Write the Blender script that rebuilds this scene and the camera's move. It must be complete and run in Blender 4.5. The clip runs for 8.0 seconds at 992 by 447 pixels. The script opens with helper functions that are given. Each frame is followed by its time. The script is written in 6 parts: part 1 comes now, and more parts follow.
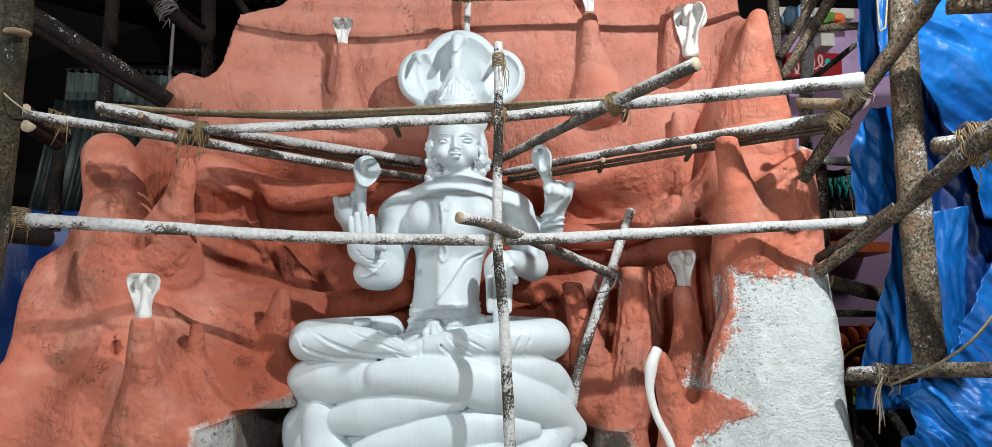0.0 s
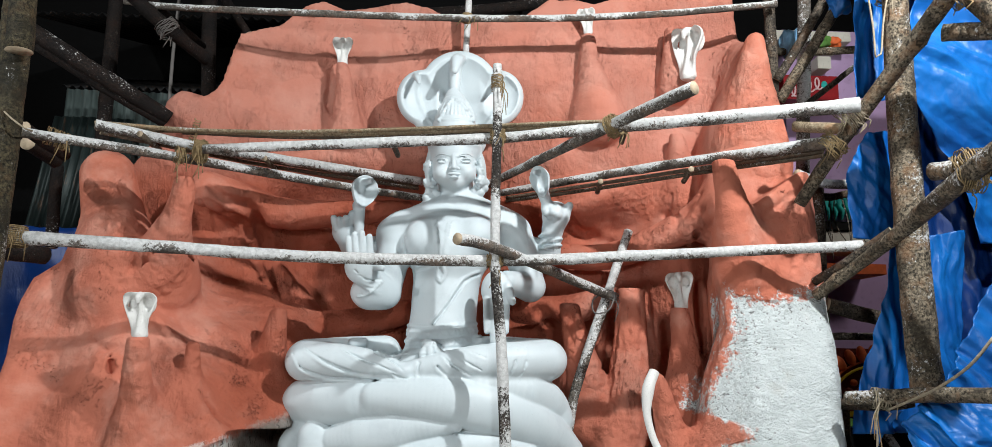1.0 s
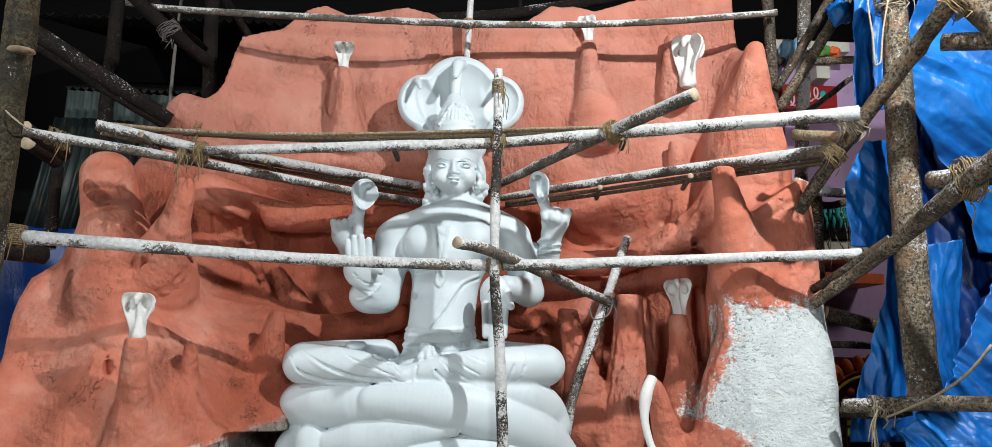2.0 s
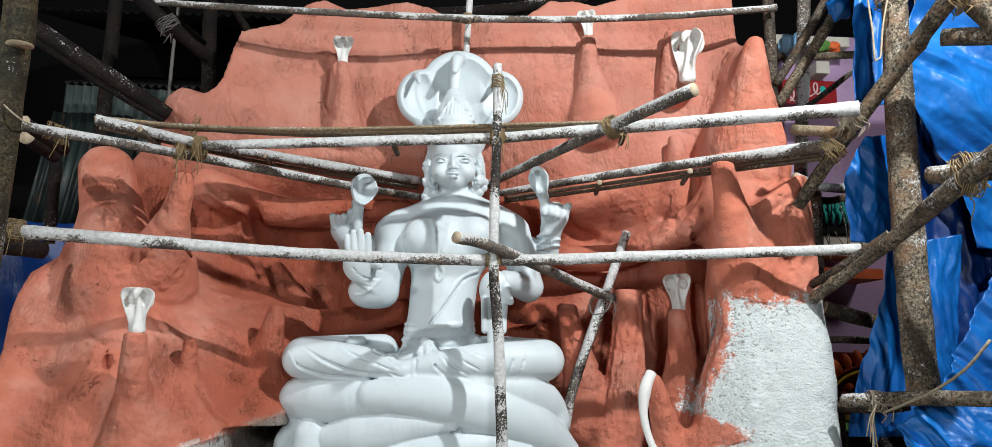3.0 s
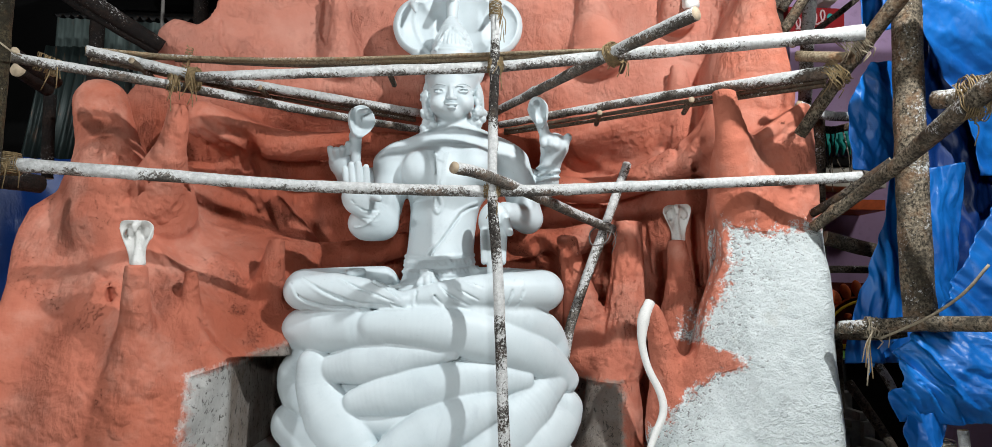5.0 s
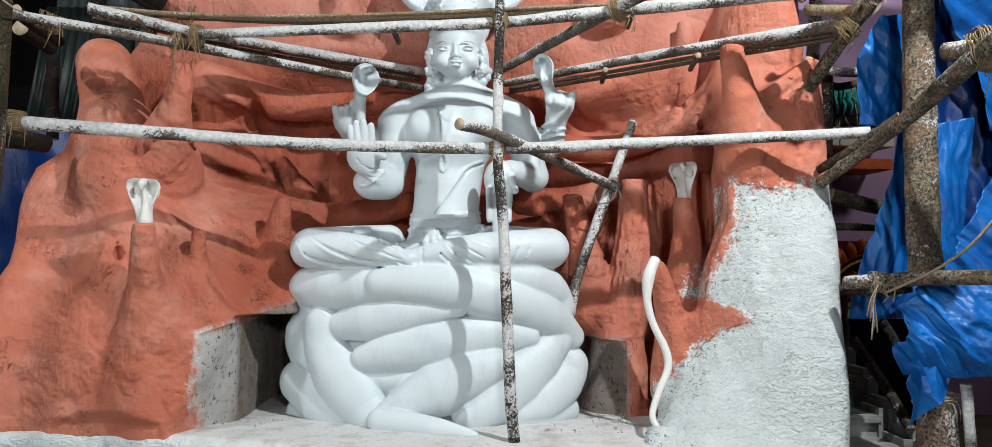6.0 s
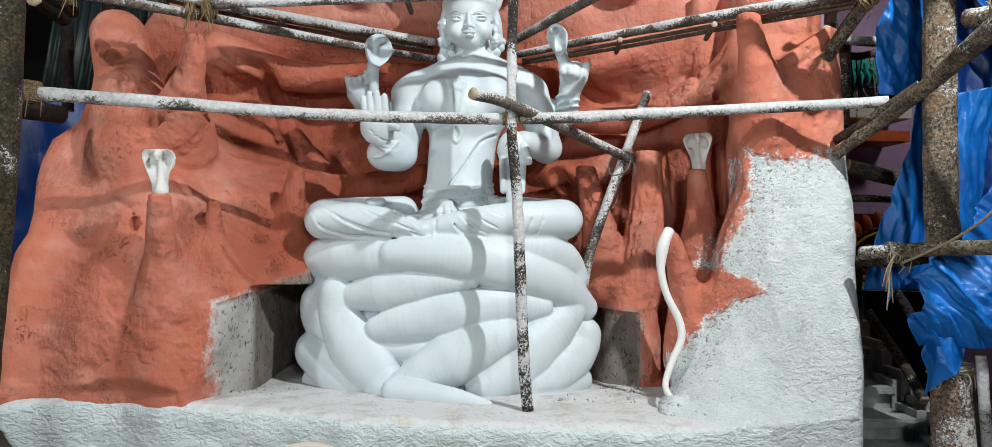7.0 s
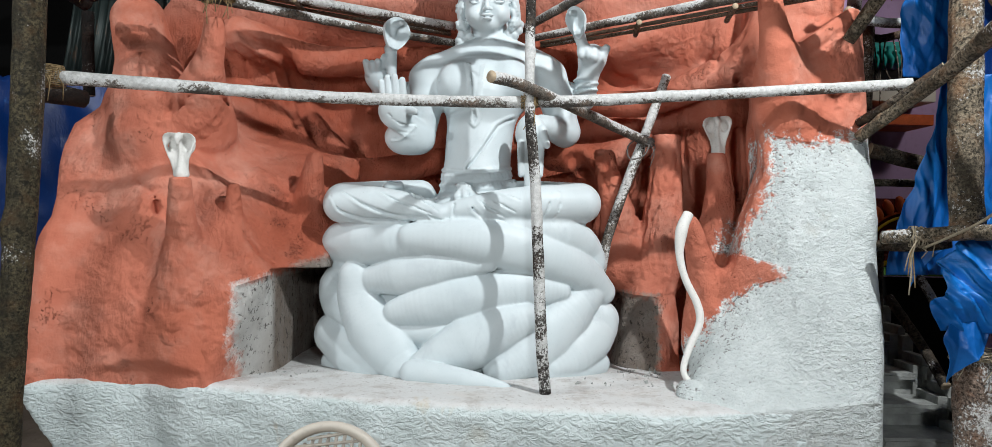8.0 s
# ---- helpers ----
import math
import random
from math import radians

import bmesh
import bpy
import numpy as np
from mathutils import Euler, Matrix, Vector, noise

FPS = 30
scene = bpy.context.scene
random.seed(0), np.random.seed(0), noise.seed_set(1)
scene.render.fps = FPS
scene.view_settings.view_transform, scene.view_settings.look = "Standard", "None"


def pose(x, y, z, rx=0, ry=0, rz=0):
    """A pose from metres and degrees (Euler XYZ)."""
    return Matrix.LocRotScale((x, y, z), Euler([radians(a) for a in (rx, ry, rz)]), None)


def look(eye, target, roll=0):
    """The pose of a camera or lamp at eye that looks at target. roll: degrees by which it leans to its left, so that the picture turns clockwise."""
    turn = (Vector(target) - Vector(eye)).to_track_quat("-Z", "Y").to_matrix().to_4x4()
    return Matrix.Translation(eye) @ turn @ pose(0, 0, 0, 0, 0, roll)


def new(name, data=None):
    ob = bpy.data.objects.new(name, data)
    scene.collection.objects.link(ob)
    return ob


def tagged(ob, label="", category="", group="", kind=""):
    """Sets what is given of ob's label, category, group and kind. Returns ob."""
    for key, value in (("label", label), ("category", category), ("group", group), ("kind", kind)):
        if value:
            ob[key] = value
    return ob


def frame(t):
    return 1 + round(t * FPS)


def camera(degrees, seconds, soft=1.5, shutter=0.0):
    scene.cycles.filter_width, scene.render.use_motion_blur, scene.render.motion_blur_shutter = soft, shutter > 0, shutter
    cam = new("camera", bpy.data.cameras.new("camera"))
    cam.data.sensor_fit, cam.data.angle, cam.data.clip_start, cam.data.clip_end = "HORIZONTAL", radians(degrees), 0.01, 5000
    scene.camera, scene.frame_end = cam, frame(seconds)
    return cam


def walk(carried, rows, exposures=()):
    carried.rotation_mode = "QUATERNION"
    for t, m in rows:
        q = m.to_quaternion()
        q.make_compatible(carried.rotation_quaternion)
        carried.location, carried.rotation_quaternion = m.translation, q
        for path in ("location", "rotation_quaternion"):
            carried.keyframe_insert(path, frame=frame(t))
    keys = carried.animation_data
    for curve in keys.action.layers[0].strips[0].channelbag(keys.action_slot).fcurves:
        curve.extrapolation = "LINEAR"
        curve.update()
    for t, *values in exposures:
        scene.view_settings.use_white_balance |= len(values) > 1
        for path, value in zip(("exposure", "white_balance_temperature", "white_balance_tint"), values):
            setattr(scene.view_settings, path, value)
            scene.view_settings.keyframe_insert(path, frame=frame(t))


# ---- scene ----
cam = camera(66.05, 8.0, soft=0.5)
# seconds, eye x y z, tilt up, lean, turn
PATH = [
    (0, -0.0064, 0.0778, 1.5783, 8.274, 0.598, -1.808),
    (0.5, -0.0079, 0.0687, 1.5923, 9.149, 0.737, -1.907),
    (1, -0.0113, 0.0678, 1.6042, 9.526, 1.001, -2.004),
    (1.5, -0.0121, 0.0617, 1.6061, 9.927, 1.477, -2.044),
    (1.7, -0.0201, 0.0632, 1.5968, 10.116, 1.537, -2.125),
    (2.8, -0.027, 0.0672, 1.5721, 9.914, 1.566, -2.244),
    (3, -0.0245, 0.0663, 1.5811, 9.753, 1.583, -2.251),
    (3.5, -0.0191, 0.0674, 1.5778, 9.693, 1.626, -2.257),
    (4, -0.021, 0.0728, 1.5647, 9.136, 1.577, -2.332),
    (4.5, -0.0245, 0.0857, 1.542, 7.367, 1.48, -2.481),
    (4.7, -0.0092, 0.0904, 1.5468, 6.357, 1.396, -2.337),
    (5.8, 0.0237, 0.1024, 1.4779, 3.158, 0.962, -1.733),
    (6, 0.0097, 0.0982, 1.4751, 2.672, 0.999, -1.722),
    (6.5, 0.0001, 0.1, 1.4549, 1.78, 1.034, -1.341),
    (7, -0.0036, 0.0998, 1.4384, 0.896, 1.044, -0.895),
    (7.5, 0.0046, 0.099, 1.4216, 0.376, 1.095, -0.207),
    (8, -0.0137, 0.1018, 1.4238, -0.18, 1.15, 0.306),
]
walk(cam, [(t, pose(x, y, z, 90 + tilt, 0, turn) @ pose(0, 0, 0, 0, 0, lean)) for t, x, y, z, tilt, lean, turn in PATH])

# ---- world and light: night, floodlights and lamps in front of the stage ----
world = bpy.data.worlds.new("night")
scene.world = world
world.use_nodes = True
world.node_tree.nodes["Background"].inputs["Color"].default_value = (0.55, 0.65, 0.85, 1)
world.node_tree.nodes["Background"].inputs["Strength"].default_value = 0.0025


def floodlight(name, eye, target, watts, size, colour):
    data = bpy.data.lights.new(name, "AREA")
    data.energy, data.size, data.color = watts, size, colour
    ob = new(name, data)
    ob.matrix_world = look(eye, target)
    return ob


floodlight("floodlight", (2.6, 2.0, 5.4), (-0.2, 5.3, 1.9), 318, 0.10, (0.97, 0.99, 1.0))
floodlight("floodlight", (-5.2, 2.0, 5.0), (-0.4, 5.3, 1.8), 125, 0.14, (0.95, 0.985, 1.0))
floodlight("work_light", (-3.1, 0.5, 1.8), (-0.4, 5.2, 1.9), 66, 1.3, (0.95, 0.985, 1.0))
floodlight("house_lamp", (4.6, 5.9, 3.7), (3.5, 7.6, 2.4), 12, 0.3, (1.0, 0.95, 0.9))
floodlight("street_light", (0.7, -1.6, 2.6), (0.3, 5.2, 1.8), 104, 0.35, (0.95, 0.985, 1.0))
scene.view_settings.exposure = 0.0


# ---- materials ----
class Nodes:
    """A short way to write a material's nodes."""

    def __init__(self, name):
        self.m = bpy.data.materials.new(name)
        self.m.use_nodes = True
        self.t = self.m.node_tree
        self.b = self.t.nodes["Principled BSDF"]
        self.coord = self.t.nodes.new("ShaderNodeTexCoord").outputs["Object"]

    def add(self, kind, values=(), **props):
        n = self.t.nodes.new(kind)
        for key, value in props.items():
            if key == "operation":
                n.operation = value
            elif key == "data_type":
                n.data_type = value
            elif key == "blend_type":
                n.blend_type = value
            elif key == "attribute_name":
                n.attribute_name = value
        for k, v in values:
            if hasattr(v, "is_output"):
                self.t.links.new(v, n.inputs[k])
            else:
                n.inputs[k].default_value = v
        return n

    def link(self, a, b):
        self.t.links.new(a, self.b.inputs[b])

    def noise(self, scale, detail=4.0, rough=0.55, vector=None, distort=0.0):
        return self.add("ShaderNodeTexNoise", [("Vector", vector or self.coord), ("Scale", scale), ("Detail", detail), ("Roughness", rough), ("Distortion", distort)]).outputs["Fac"]

    def ramp(self, fac, low, high, a=0.0, b=1.0):
        return self.add("ShaderNodeMapRange", [("Value", fac), ("From Min", low), ("From Max", high), ("To Min", a), ("To Max", b)]).outputs["Result"]

    def mix(self, fac, a, b):
        n = self.add("ShaderNodeMix", [("Factor", fac)], data_type="RGBA")
        for slot, v in ((6, a), (7, b)):
            if hasattr(v, "is_output"):
                self.t.links.new(v, n.inputs[slot])
            else:
                n.inputs[slot].default_value = (*v, 1)
        return n.outputs[2]

    def math(self, op, a, b=0.5):
        return self.add("ShaderNodeMath", [(0, a), (1, b)], operation=op).outputs[0]

    def stretch(self, x, y, z):
        n = self.add("ShaderNodeMapping", [("Vector", self.coord), ("Scale", (x, y, z))])
        return n.outputs["Vector"]

    def bump(self, height, strength, distance, below=None):
        v = [("Height", height), ("Strength", strength), ("Distance", distance)]
        if below:
            v.append(("Normal", below))
        return self.add("ShaderNodeBump", v).outputs["Normal"]

    def done(self, colour, rough, normal=None, **rest):
        for key, v in (("Base Color", colour), ("Roughness", rough), ("Normal", normal)):
            if v is None:
                continue
            if hasattr(v, "is_output"):
                self.link(v, key)
            else:
                self.b.inputs[key].default_value = (*v, 1) if key == "Base Color" else v
        for key, v in rest.items():
            self.b.inputs[key.replace("_", " ")].default_value = v
        return self.m


def plain(name, colour, rough=0.7, dark=0.75, scale=9.0, strength=0.25, distance=0.01, metallic=0.0):
    """A dull surface with stains at two scales and a little relief."""
    n = Nodes(name)
    c = n.mix(n.ramp(n.noise(scale), 0.3, 0.7), tuple(v * dark for v in colour), colour)
    c = n.mix(n.ramp(n.noise(scale * 7), 0.55, 0.75, 0.0, 0.45), c, tuple(v * 0.55 for v in colour))
    return n.done(c, rough, n.bump(n.noise(scale * 5), strength, distance), Metallic=metallic, Specular_IOR_Level=0.25)


def terracotta():
    """Oxide-red wash on rough cement; bare white and grey cement where the attributes say that no wash was laid on."""
    n = Nodes("red_washed_cement")
    big, mid, fine = n.noise(1.3, 3), n.noise(7, 5), n.noise(38, 5, 0.65)
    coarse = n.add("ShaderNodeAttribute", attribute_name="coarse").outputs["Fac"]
    pits = n.math("MULTIPLY", n.noise(76, 5, 0.72, n.stretch(1, 1, 0.75), 0.25), n.ramp(n.noise(2.3, 4, 0.6), 0.38, 0.64, 0.82, 1.16))
    combed = n.add("ShaderNodeTexNoise", [("Vector", n.stretch(1.0, 1.0, 0.7)), ("Scale", 17.0), ("Detail", 6.0), ("Roughness", 0.66), ("Distortion", 1.2)]).outputs["Fac"]
    patchy = n.math("ADD", n.ramp(n.noise(1.7, 4, 0.6), 0.47, 0.60), n.math("MULTIPLY", coarse, 0.9))
    strokes = n.noise(19, 5, 0.62, n.stretch(1.0, 1.0, 0.30), 0.5)
    red = n.mix(n.ramp(big, 0.3, 0.7), (0.50, 0.147, 0.086), (0.575, 0.213, 0.145))
    red = n.mix(n.ramp(n.noise(2.6, 6, 0.65), 0.48, 0.66, 0.0, 0.6), red, (0.62, 0.31, 0.232))
    red = n.mix(n.ramp(mid, 0.42, 0.72, 0.0, 0.6), red, (0.45, 0.130, 0.080))
    # deeper red over the coarse parts; the hollows' shade is put into it
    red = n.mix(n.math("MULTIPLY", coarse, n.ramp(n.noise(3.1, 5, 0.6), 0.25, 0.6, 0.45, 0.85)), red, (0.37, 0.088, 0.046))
    holes = n.math("ADD", n.math("MULTIPLY", pits, n.ramp(n.noise(4.5, 4, 0.6), 0.40, 0.62, 0.80, 1.06)), n.math("MULTIPLY", coarse, 0.06))
    red = n.mix(n.ramp(holes, 0.69, 0.73, 0.0, 0.7), red, (0.13, 0.034, 0.020))
    # the directly lit upper wall's paler look, put into its colour
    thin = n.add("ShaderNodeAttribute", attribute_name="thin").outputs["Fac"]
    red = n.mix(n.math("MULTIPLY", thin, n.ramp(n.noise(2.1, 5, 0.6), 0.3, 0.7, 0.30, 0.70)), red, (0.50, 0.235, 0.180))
    white = n.mix(n.ramp(n.noise(9, 6, 0.7), 0.35, 0.65), (0.60, 0.662, 0.658), (0.73, 0.788, 0.785))
    bare = n.add("ShaderNodeAttribute", attribute_name="bare").outputs["Fac"]
    flecks = n.add("ShaderNodeTexNoise", [("Vector", n.stretch(1.0, 1.0, 1.5)), ("Scale", 36.0), ("Detail", 5.0), ("Roughness", 0.70), ("Distortion", 0.7)]).outputs["Fac"]
    thin = n.ramp(n.math("ADD", bare, n.math("MULTIPLY", n.noise(2.4, 4), 0.7)), 0.26, 0.74, -0.035, 0.09)
    white = n.mix(n.ramp(n.math("SUBTRACT", flecks, thin), 0.565, 0.60, 0.0, 0.85), white, (0.17, 0.17, 0.165))
    white = n.mix(n.ramp(n.noise(1.9, 5, 0.6), 0.60, 0.72, 0.0, 0.30), white, (0.62, 0.55, 0.42))
    crumbs = n.noise(34, 6, 0.74, n.stretch(1.0, 1.0, 0.6), 0.4)
    grey = n.mix(n.ramp(mid, 0.3, 0.7), (0.60, 0.59, 0.56), (0.76, 0.75, 0.72))
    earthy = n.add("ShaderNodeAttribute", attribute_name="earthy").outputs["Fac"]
    # brownish cement, darkened further for the shade deep in the niche
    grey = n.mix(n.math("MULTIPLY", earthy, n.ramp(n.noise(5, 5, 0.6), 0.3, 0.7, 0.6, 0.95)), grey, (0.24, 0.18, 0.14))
    grey = n.mix(n.ramp(crumbs, 0.555, 0.61, 0.0, 0.85), grey, (0.075, 0.065, 0.055))
    ragged = n.math("MULTIPLY", n.math("SUBTRACT", n.noise(15, 6, 0.72), 0.5), 0.36)
    raw = n.add("ShaderNodeAttribute", attribute_name="raw").outputs["Fac"]
    brushed = n.math("MULTIPLY", n.math("SUBTRACT", n.noise(60, 5, 0.75), 0.5), 0.10)
    c = n.mix(n.ramp(n.math("ADD", n.math("ADD", bare, ragged), brushed), -0.022, 0.030), red, white)
    c = n.mix(n.ramp(n.math("ADD", raw, n.math("MULTIPLY", ragged, 0.6)), -0.03, 0.03), c, grey)
    relief = n.math("ADD", n.math("MULTIPLY", combed, n.ramp(patchy, 0, 1, 0.06, 0.8)), n.math("MULTIPLY", n.ramp(holes, 0.63, 0.73), -0.45))
    relief = n.math("ADD", relief, n.math("MULTIPLY", strokes, n.ramp(patchy, 0, 1, 0.10, 0.75)))
    relief = n.math("SUBTRACT", relief, n.math("MULTIPLY", flecks, n.ramp(bare, 0.0, 0.02, 0.0, 0.8)))
    crust = n.ramp(n.noise(25, 4, 0.55, n.stretch(0.8, 1, 1.25), 0.7), 0.40, 0.58)
    relief = n.math("ADD", relief, n.math("MULTIPLY", crust, n.ramp(bare, 0.25, 0.9, 0.0, 0.35)))
    relief = n.math("SUBTRACT", relief, n.math("MULTIPLY", crumbs, n.ramp(raw, 0.0, 0.03, 0.0, 3.2)))
    low = n.bump(relief, 0.75, 0.050)
    return n.done(c, 0.85, n.bump(fine, 0.5, 0.012, low), Specular_IOR_Level=0.25)


def cement():
    """Whitewashed cement with a worm-like trowelled crust."""
    n = Nodes("white_cement")
    crust = n.add("ShaderNodeTexNoise", [("Vector", n.stretch(0.8, 1, 1.25)), ("Scale", 27.0), ("Detail", 4.0), ("Roughness", 0.55), ("Distortion", 0.7)]).outputs["Fac"]
    c = n.mix(n.ramp(n.noise(3.5, 6, 0.6), 0.35, 0.7), (0.58, 0.665, 0.665), (0.69, 0.77, 0.775))
    c = n.mix(n.ramp(n.noise(2.2, 4), 0.62, 0.74, 0.0, 0.35), c, (0.52, 0.45, 0.33))
    c = n.mix(n.ramp(n.noise(60, 3), 0.66, 0.78, 0.0, 0.35), c, (0.34, 0.33, 0.31))
    up = n.add("ShaderNodeSeparateXYZ", [(0, n.add("ShaderNodeNewGeometry").outputs["Normal"])]).outputs["Z"]
    flat = n.ramp(up, 0.5, 0.9)
    c = n.mix(n.math("MULTIPLY", flat, 0.6), c, (0.62, 0.58, 0.57))
    c = n.mix(n.math("MULTIPLY", flat, n.ramp(n.noise(5.0, 6, 0.7), 0.50, 0.68, 0.0, 0.7)), c, (0.36, 0.32, 0.29))
    c = n.mix(n.math("MULTIPLY", flat, n.ramp(n.noise(38, 4, 0.7), 0.58, 0.68, 0.0, 0.6)), c, (0.22, 0.19, 0.17))
    c = n.mix(n.ramp(n.noise(1.6, 5, 0.65, n.stretch(1.6, 1.0, 0.7)), 0.63, 0.69, 0.0, 0.5), c, (0.50, 0.40, 0.25))
    crusted = n.math("MULTIPLY", n.ramp(crust, 0.40, 0.58), n.ramp(flat, 0, 1, 1.0, 0.12))
    crusted = n.math("ADD", crusted, n.math("MULTIPLY", n.noise(34, 5, 0.7), 0.9))
    return n.done(c, 0.8, n.bump(n.noise(90, 4, 0.6), 0.25, 0.006, n.bump(crusted, 0.6, 0.018)), Specular_IOR_Level=0.3)


def plaster():
    """Smooth white primer on sculpted plaster."""
    n = Nodes("white_primer")
    c = n.mix(n.ramp(n.noise(2.4, 4), 0.3, 0.7), (0.530, 0.605, 0.630), (0.605, 0.675, 0.697))
    c = n.mix(n.ramp(n.noise(26, 5, 0.6), 0.6, 0.8, 0.0, 0.35), c, (0.44, 0.535, 0.56))
    c = n.mix(n.ramp(n.noise(6.0, 6, 0.7, n.stretch(1.0, 1.0, 0.6), 0.6), 0.56, 0.68, 0.0, 0.30), c, (0.42, 0.48, 0.52))
    c = n.mix(n.ramp(n.noise(70, 5, 0.7), 0.64, 0.70, 0.0, 0.35), c, (0.34, 0.38, 0.39))
    return n.done(c, 0.48, n.bump(n.noise(48, 5, 0.6), 0.12, 0.006), Specular_IOR_Level=0.4)


def bark(name, wash, low=(0.022, 0.017, 0.013), high=(0.13, 0.10, 0.075)):
    """Barked pole. wash: how much whitewash has dripped on it."""
    n = Nodes(name)
    shift = n.add("ShaderNodeObjectInfo").outputs["Random"]
    here = n.add("ShaderNodeVectorMath", [(0, n.coord), (1, n.math("MULTIPLY", shift, 37.0))], operation="ADD").outputs[0]
    rough = n.noise(58, 6, 0.72, here)
    plates = n.noise(21, 5, 0.7, here, 0.8)
    c = n.mix(n.ramp(rough, 0.40, 0.62), low, high)
    c = n.mix(n.ramp(n.noise(9, 5, 0.65, here), 0.50, 0.66, 0.0, 0.65), c, (high[0] * 0.75, high[1] * 0.50, high[2] * 0.36))
    c = n.mix(n.ramp(n.noise(24, 6, 0.7, here), 0.62, 0.70, 0.0, 0.55), c, (0.30, 0.27, 0.23))
    c = n.mix(n.ramp(n.noise(5, 4, 0.6, here), 0.46, 0.62, 0.0, 0.8), c, tuple(v * 1.3 for v in low))
    c = n.mix(n.ramp(plates, 0.57, 0.65, 0.0, 0.8), c, tuple(v * 0.6 for v in low))
    patch = n.math("ADD", n.math("MULTIPLY", n.noise(3.4, 4, 0.6, here), 0.66), n.math("MULTIPLY", n.noise(62, 7, 0.76, here), 0.62))
    up = n.add("ShaderNodeSeparateXYZ", [(0, n.add("ShaderNodeNewGeometry").outputs["Normal"])]).outputs["Z"]
    patch = n.math("ADD", patch, n.math("MULTIPLY", up, 0.11 if wash > 0.4 else 0.05))
    level = 0.83 - 0.30 * wash
    film = n.ramp(patch, level - 0.05, level + 0.0, 0.0, 0.5 if wash > 0.4 else 0.2)
    c = n.mix(film, c, (0.33, 0.32, 0.30))
    w = n.ramp(patch, level - 0.01, level + 0.02)
    c = n.mix(w, c, n.mix(n.ramp(n.noise(40, 4, 0.7, here), 0.35, 0.65), (0.50, 0.51, 0.50), (0.74, 0.75, 0.74)))
    return n.done(c, n.ramp(w, 0, 1, 0.8, 0.6), n.bump(rough, 0.8, 0.014, n.bump(plates, 0.7, 0.02)), Specular_IOR_Level=0.3)


def tarpaulin(name, low, high):
    n = Nodes(name)
    weave = n.noise(190, 2, 0.5)
    c = n.mix(n.ramp(n.noise(2.0, 4), 0.3, 0.7), low, high)
    c = n.mix(n.ramp(n.noise(14, 6, 0.7), 0.60, 0.74, 0.0, 0.5), c, (0.04, 0.15, 0.40))
    sharp = n.math("ABSOLUTE", n.math("SUBTRACT", n.noise(5.0, 3, 0.6, n.stretch(1.0, 1.0, 0.5), 0.6), 0.5))
    small = n.math("ABSOLUTE", n.math("SUBTRACT", n.noise(19, 3, 0.6, n.stretch(1.0, 1.0, 0.7), 0.5), 0.5))
    return n.done(c, 0.42, n.bump(weave, 0.1, 0.002, n.bump(small, 0.28, 0.014, n.bump(sharp, 0.34, 0.035))), Specular_IOR_Level=0.4)


def zinc(name, a, b):
    n = Nodes(name)
    c = n.mix(n.ramp(n.noise(3, 5, 0.6, n.stretch(4, 4, 0.6)), 0.35, 0.7), a, b)
    c = n.mix(n.ramp(n.noise(9, 5, 0.7, n.stretch(3, 3, 0.5)), 0.58, 0.72, 0.0, 0.8), c, (0.16, 0.085, 0.05))
    return n.done(c, 0.5, n.bump(n.noise(30), 0.15, 0.004), Metallic=0.35)


RED, CEMENT, PRIMER, TARP = terracotta(), cement(), plaster(), tarpaulin("blue_tarpaulin", (0.002, 0.062, 0.27), (0.008, 0.175, 0.56))
BARK, BARK_SPOTTED, BARK_WASHED = bark("pole_bark", 0.14, (0.016, 0.013, 0.010), (0.17, 0.14, 0.105)), bark("splashed_pole_bark", 0.60, (0.055, 0.048, 0.040), (0.23, 0.205, 0.175)), bark("whitewashed_pole", 0.90, (0.05, 0.045, 0.04), (0.30, 0.27, 0.24))
# shaded copy of the blue tarpaulin, for the sheets that hang in shadow
TARP_SHADED = tarpaulin("shaded_blue_tarpaulin", (0.001, 0.018, 0.10), (0.003, 0.034, 0.17))
BARK_LOG = bark("wet_log_bark", 0.50, (0.03, 0.020, 0.015), (0.32, 0.24, 0.19))
BARK_SPLASHED = bark("thickly_splashed_bark", 0.70, (0.012, 0.010, 0.009), (0.085, 0.075, 0.065))
BARK_MOSSY = bark("mossy_bark", 0.12, (0.010, 0.009, 0.005), (0.10, 0.082, 0.045))
# near-black bark: the dark of the unlit shed is in its colour
BARK_DARK = bark("unlit_dark_bark", 0.12, (0.0015, 0.001, 0.001), (0.020, 0.011, 0.007))
BARK_PALE = bark("grey_brown_bark", 0.24, (0.022, 0.018, 0.012), (0.34, 0.28, 0.20))
BAMBOO = bark("split_bamboo", 0.22, (0.20, 0.15, 0.09), (0.46, 0.38, 0.26))
BAMBOO_DARK = bark("weathered_bamboo", 0.28, (0.07, 0.055, 0.04), (0.22, 0.17, 0.12))
CUT = plain("sawn_wood", (0.50, 0.40, 0.28), 0.8, 0.7, 30)
COIR = plain("coir_rope", (0.36, 0.26, 0.135), 0.9, 0.5, 60, 0.6)
THREAD = plain("pale_string", (0.42, 0.36, 0.26), 0.9, 0.6, 60, 0.4)
WIRE = plain("dull_wire", (0.16, 0.15, 0.14), 0.6)
COBRA = plain("cream_painted_plaster", (0.73, 0.73, 0.70), 0.55, 0.9, 12, 0.12, 0.004)
